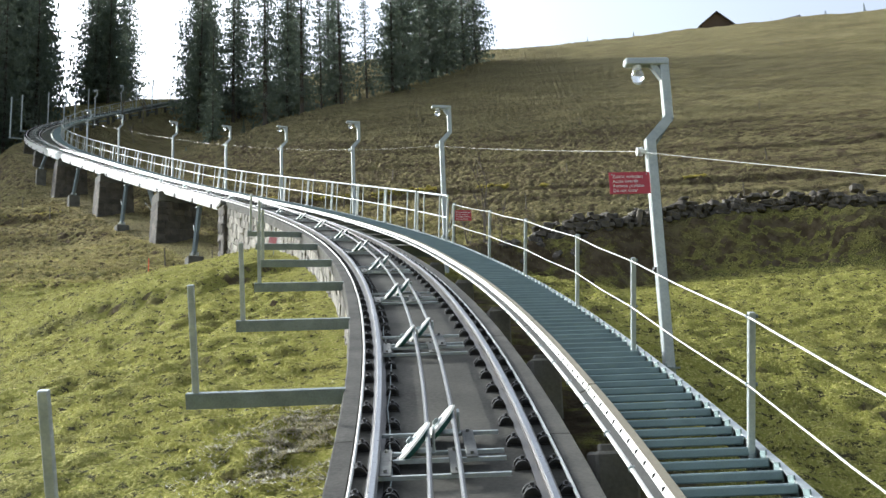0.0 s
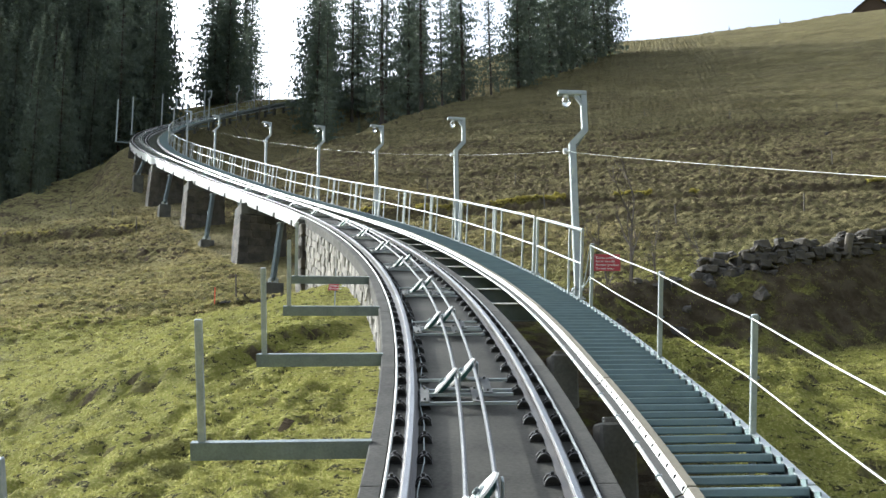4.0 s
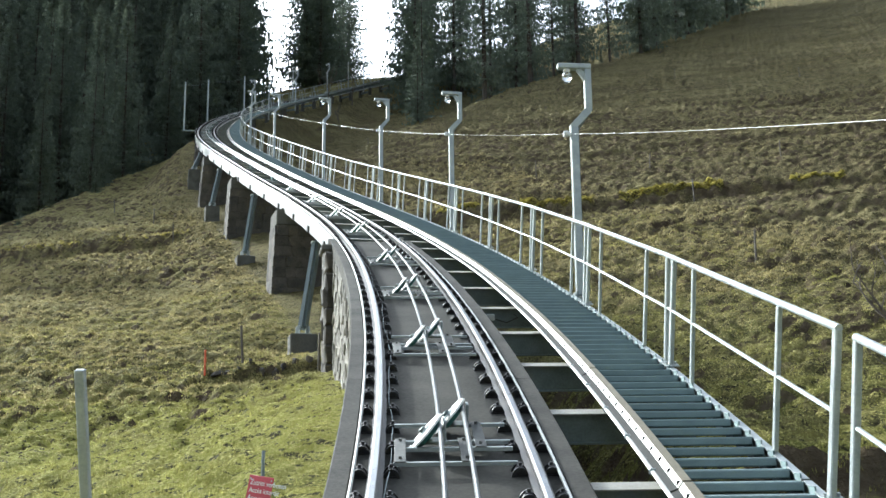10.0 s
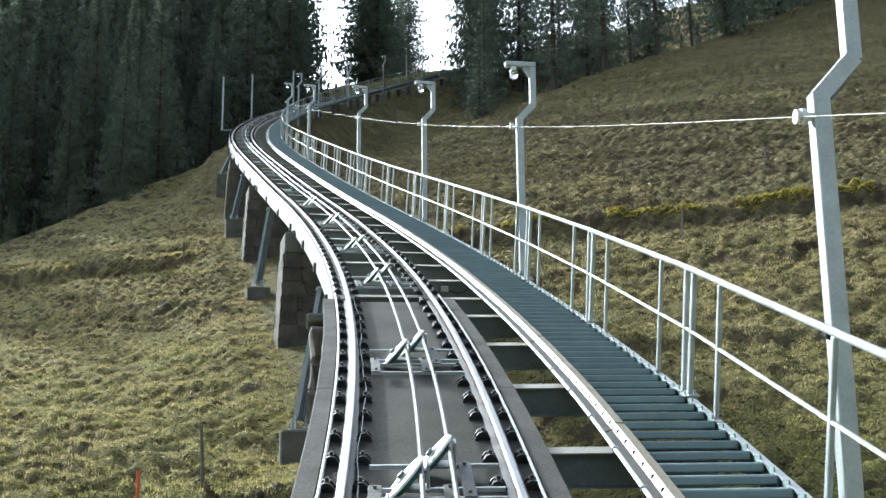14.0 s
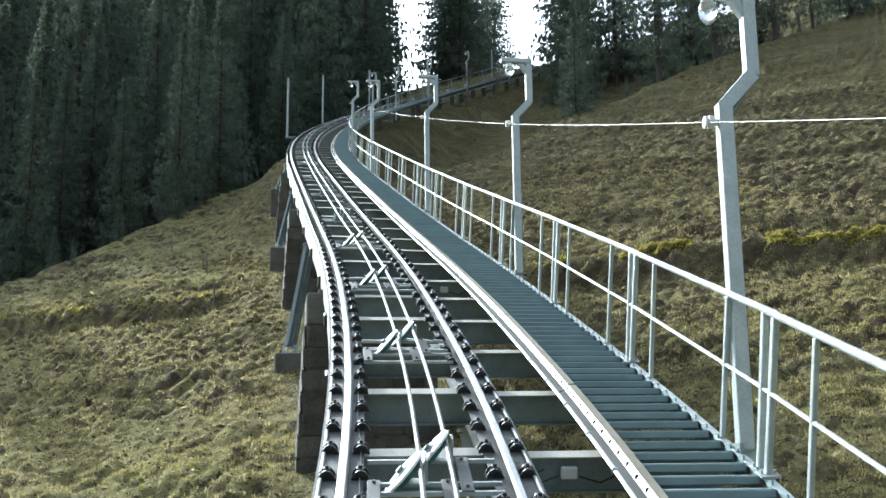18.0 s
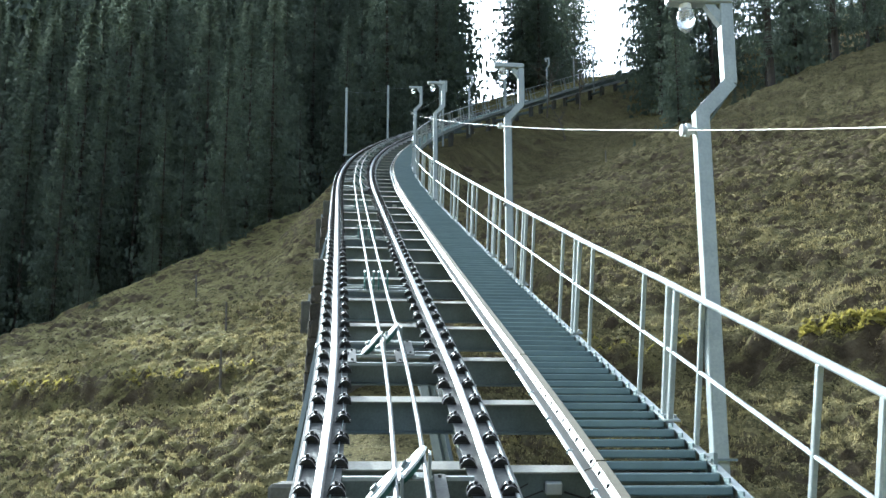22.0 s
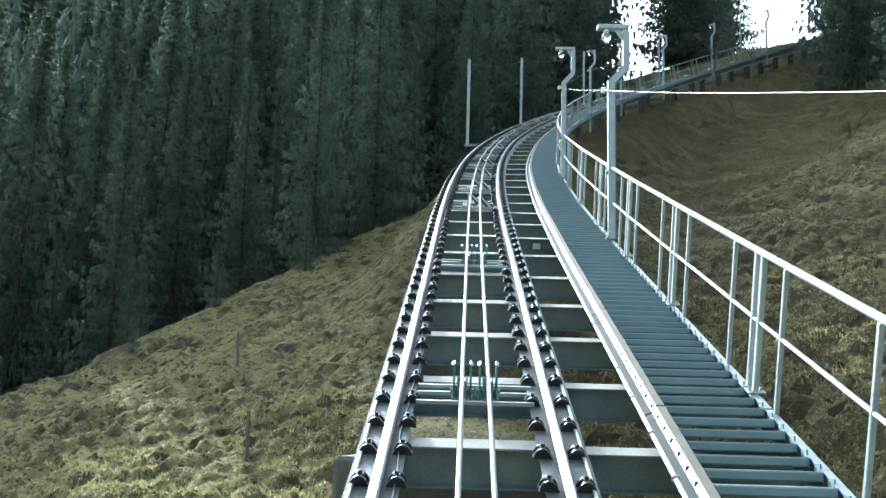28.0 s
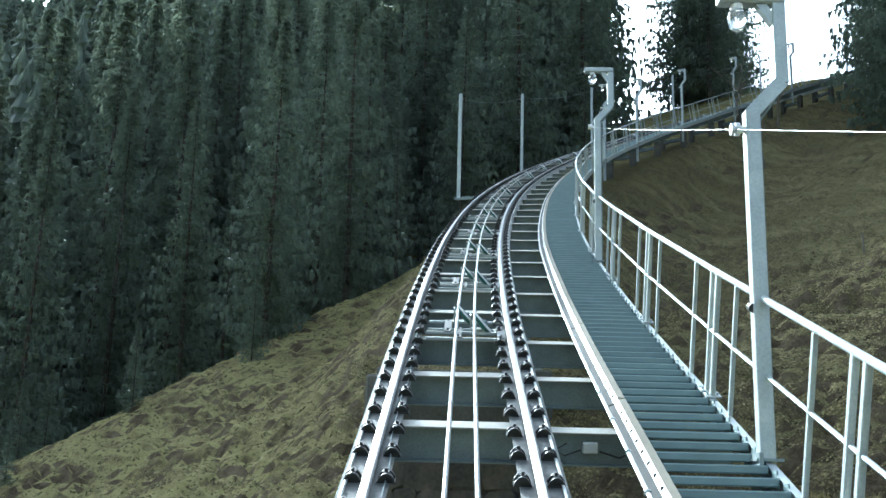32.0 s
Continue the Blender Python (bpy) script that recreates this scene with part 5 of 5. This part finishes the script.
KINDS = [spruce(1, 26, 4.3, 0.04), spruce(2, 29, 4.7, 0.05), spruce(3, 23, 3.7, 0.04), spruce(4, 31, 4.2, 0.08, 0.8), spruce(5, 20, 3.8, 0.02), spruce(6, 27, 3.6, 0.1, 0.6)]
PLACED = []
used = set()


def plant(x, y, kind, size=1.0):
    if any((x - a) ** 2 + (y - b) ** 2 < (7.5 if x > -43 else 13) for a, b in PLACED):
        return
    room = sun_limit(x, y) - height(x, y)
    if room < TALL[kind] * size:
        kind, size = (kind, min(size, 1.08 * room / TALL[kind])) if room > 11 else (4, 1.08 * room / TALL[4])
    if size < 0.15:
        return
    PLACED.append((x, y))
    m = pose(x, y, height(x, y) - 0.1, random.uniform(-1.2, 1.2), random.uniform(-1.2, 1.2), random.uniform(0, 360)) @ Matrix.Scale(size, 4)
    if kind in used:
        copy_thing(KINDS[kind], m)
    else:
        used.add(kind)
        KINDS[kind].matrix_basis = m


random.seed(21)
# the spur's wood, widening up the slope
for x, y, k, q in ((-28.6, 99.5, 0, 0.9), (-31.0, 108.0, 5, 0.9), (-25.8, 104.5, 4, 0.75), (-26.0, 112.0, 3, 0.9), (-22.6, 117.0, 3, 0.98), (-21.0, 121.5, 5, 1.0), (-18.8, 124.0, 3, 1.0),
                   (-16.4, 131.5, 5, 1.05), (-13.4, 136.5, 0, 1.0), (-12.0, 141.5, 1, 1.0), (-9.8, 146.0, 0, 1.08), (-8.4, 150.5, 1, 1.05), (-6.4, 155.0, 0, 1.1),
                   (-3.6, 162.0, 2, 1.15), (-5.5, 166.5, 1, 1.0), (-1.5, 167.5, 0, 1.0), (-9.5, 160.0, 1, 1.1), (-30.0, 130.0, 3, 1.0), (-24.5, 127.0, 5, 1.0), (-13.5, 152.0, 0, 1.1)):
    plant(x, y, k, q)
for x, y, k in ((-41.5, 137.5, 1), (-40.0, 132.0, 2), (-43.0, 145.0, 0), (-37.5, 141.0, 3), (-38.5, 148.0, 1), (-44.5, 153.0, 0)):
    plant(x, y, k, 1.05)
for i in range(7):
    y = random.uniform(140, 172)
    x = random.uniform(-14.7 - 0.342 * (y - 49.6) + 6, float(np.interp(y, RIDGE_Y, RIDGE_X)) - 4)
    plant(x, y, random.randrange(6), random.uniform(0.85, 1.1))
# young growth along the wood's foot
for i in range(80):
    y = random.uniform(103, 166)
    plant(float(np.interp(y, RIDGE_Y, RIDGE_X)) - random.uniform(2.0, 8), y, 4, random.uniform(0.2, 0.38))
# beyond the upper track
for i in range(70):
    a, d = radians(random.uniform(20.4, 23.9)), random.uniform(88, 132)
    plant(-24.8 - d * math.sin(a), 63.6 + d * math.cos(a), random.randrange(6), random.uniform(0.9, 1.15))
# the gully's forest
for i in range(2200):
    x, y = random.uniform(-112, -43), random.uniform(62, 150)
    s, lat, top = (float(v[0]) for v in track_of(x, y))
    if s < 146 and lat > -6.0:
        continue
    if (x > -49 and y < 96) or x > -14.7 - 0.501 * (y - 49.6) - 6.5 or y < 73.0 + 0.1 * (-45 - x):
        continue
    if len(PLACED) > 330:
        break
    plant(x, y, random.choice((0, 1, 1, 3, 0, 5, 2)), random.uniform(1.1, 1.45))
for i in range(22):
    x = random.uniform(-68, -50)
    plant(x, 75.0 + 0.554 * (-45 - x) + random.uniform(0, 5), 4, random.uniform(0.16, 0.3))
# the wooded hillside beyond the gully
def far_spruce(seed):
    r = random.Random(seed)
    verts, faces = [], []
    for w in range(15):
        f = w / 15
        reach = 0.17 * (1 - f) ** 0.9 + 0.012
        for k in range(8):
            a = 6.283 * k / 8 + r.uniform(-0.4, 0.4)
            L, z = reach * r.uniform(0.7, 1.15), 0.04 + 0.94 * f + r.uniform(-0.012, 0.012)
            out, side = Vector((math.cos(a), math.sin(a), 0)), Vector((-math.sin(a), math.cos(a), 0))
            n = len(verts)
            verts += [Vector((0, 0, z + 0.03)), out * L * 0.75 + side * L * 0.42 + Vector((0, 0, z - 0.035)), out * L + Vector((0, 0, z - 0.045)),
                      out * L * 0.75 - side * L * 0.42 + Vector((0, 0, z - 0.04)), out * L * 0.6 + Vector((0, 0, z - 0.085))]
            faces += [(n, n + 1, n + 2), (n, n + 2, n + 3), (n + 1, n + 3, n + 4)]
    me = bpy.data.meshes.new("far_spruce")
    me.from_pydata(verts, [], faces)
    return me


FAR_SPRUCE = far_spruce(0)
far_places = []
for i in range(1100):
    a, d = radians(random.uniform(30.5, 84)), random.uniform(92, 250)
    x, y = -20 - d * math.sin(a), 55 + d * math.cos(a)
    if x > -100 and y < 150 and d < 110:
        continue
    base = height(x, y)
    tall = min(random.uniform(22, 34), 1.0 * (sun_limit(x, y) - base))
    if tall > 5:
        far_places.append(pose(x, y, base - 0.5, 0, 0, random.uniform(0, 360)) @ Matrix.Scale(tall, 4))
me = joined(FAR_SPRUCE, far_places)
tagged(link("far_woods", me, NEEDLE), "dense dark spruce forest on the hillside beyond the gully", "forest", kind="stuff")
# small conifers on the crest
for x, y, q in ((33, 214, 0.2), (22, 206, 0.16), (45, 226, 0.2), (77, 219, 0.32), (86, 220, 0.4), (104, 214, 0.3)):
    plant(x, y, 4, q)

# ---- farm buildings on the crest ----


def barn(x, y, w, d, wall_h, roof_h, wall_mat, label, turn):
    t = thing("farm_house", label, "house", pose(x, y, height(x, y) - 0.6, 0, 0, turn), "crest buildings")
    bm = bmesh.new()
    box(bm, (w, d, wall_h), (0, 0, wall_h / 2))
    vs = [bm.verts.new(p) for p in ((-w / 2, -d / 2, wall_h), (w / 2, -d / 2, wall_h), (0, -d / 2, wall_h + roof_h))]
    bm.faces.new(vs)
    vs = [bm.verts.new(p) for p in ((-w / 2, d / 2, wall_h), (w / 2, d / 2, wall_h), (0, d / 2, wall_h + roof_h))]
    bm.faces.new(vs)
    part("wall", bm, wall_mat, t)
    k = math.atan2(roof_h, w / 2)
    L = (w / 2 + 0.7) / math.cos(k)
    for sgn in (-1, 1):
        bm = bmesh.new()
        box(bm, (L, d + 1.2, 0.16), (sgn * (w / 4 + 0.35), 0, wall_h + roof_h / 2 - 0.35 * math.tan(k) + 0.12), Matrix.Rotation(sgn * k, 4, "Y"))
        part("roof", bm, ROOF, t)
    for i in (-1, 1):
        bm = bmesh.new()
        box(bm, (0.9, 0.08, 1.0), (i * w * 0.22, -d / 2 - 0.03, wall_h * 0.6))
        wd = part("window", bm, IRON, t)
        bm = bmesh.new()
        box(bm, (1.05, 0.06, 0.08), (i * w * 0.22, -d / 2 - 0.05, wall_h * 0.6 - 0.54))
        part("sill", bm, WHITE, wd)


barn(54, 231, 7.4, 9, 3.2, 3.0, TIMBER, "dark timber farmhouse with a steep shingle roof", 6)
barn(70, 236, 6.0, 12, 3.0, 2.0, WHITE, "low white-fronted barn with a grey roof", 62)

# ---- grass ----


def tufts(name, count, seed, mat, label, tall, lat_lo, lat_hi, s_lo, s_hi, width=0.012):
    r = np.random.RandomState(seed)
    s, lat = r.uniform(s_lo, s_hi, count), r.uniform(lat_lo, lat_hi, count)
    keep = (lat < -1.15) | (lat > np.where(s < 48, 2.4, 1.1))
    s, lat = s[keep], lat[keep]
    h = np.radians(np.interp(s, KNOTS, HEAD))
    x = np.interp(s, LINE_S, LINE[:, 0]) + np.cos(h) * lat
    y = np.interp(s, LINE_S, LINE[:, 1]) + np.sin(h) * lat
    patch = wave(x, y, 0.9, 1.4, seed) + 0.6 * r.normal(size=len(x))
    x, y = x[patch > -0.1], y[patch > -0.1]
    z = ground_z(x, y)
    n = len(x)
    verts, blades = [], 5
    for k in range(blades):
        a = r.uniform(0, 2 * math.pi, n)
        hh = tall * r.uniform(0.5, 1.3, n)
        lean = r.uniform(0.2, 1.1, n) * hh
        ox, oy = r.normal(0, 0.035, n), r.normal(0, 0.035, n)
        w = width * r.uniform(0.7, 1.6, n)
        bx, by = x + ox, y + oy
        verts.append(np.stack([np.stack([bx - np.sin(a) * w, by + np.cos(a) * w, z - 0.02], 1),
                               np.stack([bx + np.sin(a) * w, by - np.cos(a) * w, z - 0.02], 1),
                               np.stack([bx + np.cos(a) * lean, by + np.sin(a) * lean, z + hh], 1)], 1).reshape(-1, 3))
    v = np.concatenate(verts)
    f = np.arange(len(v)).reshape(-1, 3)
    me = bpy.data.meshes.new(name)
    me.vertices.add(len(v))
    me.vertices.foreach_set("co", v.ravel())
    me.loops.add(len(v))
    me.loops.foreach_set("vertex_index", np.arange(len(v)))
    me.polygons.add(len(f))
    me.polygons.foreach_set("loop_start", np.arange(0, len(v), 3))
    me.update()
    return tagged(link(name, me, mat), label, "grass", kind="stuff")


tufts("pasture_grass", 170000, 31, BLADE, "short yellow-green pasture grass in tufts", 0.036, -11, 13, 4, 60, 0.0055)
tufts("dry_grass", 130000, 37, DRY, "dry straw-coloured grass hanging over the banks", 0.06, -13, 15, 46, 82, 0.0075)

# ---- moss along the edge of the long bank, its sunlit brightness put into the colour ----
r = np.random.RandomState(5)
n = 34000
x = r.uniform(-40, 14, n)
line = 64.65 + 0.5 * wave(x, np.full(n, 64.6), 0.14, 0.05, 64)
y = line + 0.12 + np.abs(r.normal(0, 0.28, n))
s, lat, top = track_of(x, y)
keep = (np.abs(lat - 0.5) > 3) & (lattice(x / 1.7, y / 9, 77) > 0.42) & ((x > -18) | (r.uniform(0, 1, n) < 0.08))
x, y = x[keep], y[keep]
z = ground_z(x, y)
a, w, h = r.uniform(0, 2 * math.pi, len(x)), r.uniform(0.03, 0.07, len(x)), r.uniform(0.03, 0.09, len(x))
v = np.concatenate([np.stack([x + w * np.cos(a + k), y + w * np.sin(a + k), z + (h if k == 0 else -0.01)], 1)[:, None] for k in (0, 2.1, 4.2)], 1).reshape(-1, 3)
me = bpy.data.meshes.new("bank_moss")
me.from_pydata(v.tolist(), [], np.arange(len(v)).reshape(-1, 3).tolist())
tagged(link("bank_moss", me, MOSS), "bright yellow-green moss on the bank's edge with its sunlit look painted in", "moss", kind="stuff")

# ---- bleached straw beside the kerb ----
STRAW = material("bleached_straw", (0.6, 0.57, 0.48), 0.9, 0, (0.38, 0.35, 0.27), 6, 60, 0.5, 0.0, island=0.35, spec=0.1)
r = np.random.RandomState(8)
n = 9000
x, y = -2.35 + 0.42 * r.normal(size=n), 11.2 + 0.75 * r.normal(size=n)
keep = (lattice(x / 0.35, y / 0.22, 61) > 0.42) & (track_of(x, y)[1] < -1.05)
x, y = x[keep], y[keep]
z = ground_z(x, y)
a, w, d = r.uniform(0, 2 * math.pi, len(x)), r.uniform(0.004, 0.012, len(x)), r.uniform(0.05, 0.14, len(x))
v = np.stack([np.stack([x - w * np.sin(a), y + w * np.cos(a), z + 0.006], 1), np.stack([x + w * np.sin(a), y - w * np.cos(a), z + 0.006], 1),
              np.stack([x + d * np.cos(a), y + d * np.sin(a), z + 0.012 + r.uniform(0, 0.04, len(x))], 1)], 1).reshape(-1, 3)
me = bpy.data.meshes.new("straw_litter")
me.from_pydata(v.tolist(), [], np.arange(len(v)).reshape(-1, 3).tolist())
tagged(link("straw_litter", me, STRAW), "bleached straw litter on the grass beside the kerb", "straw", kind="stuff")
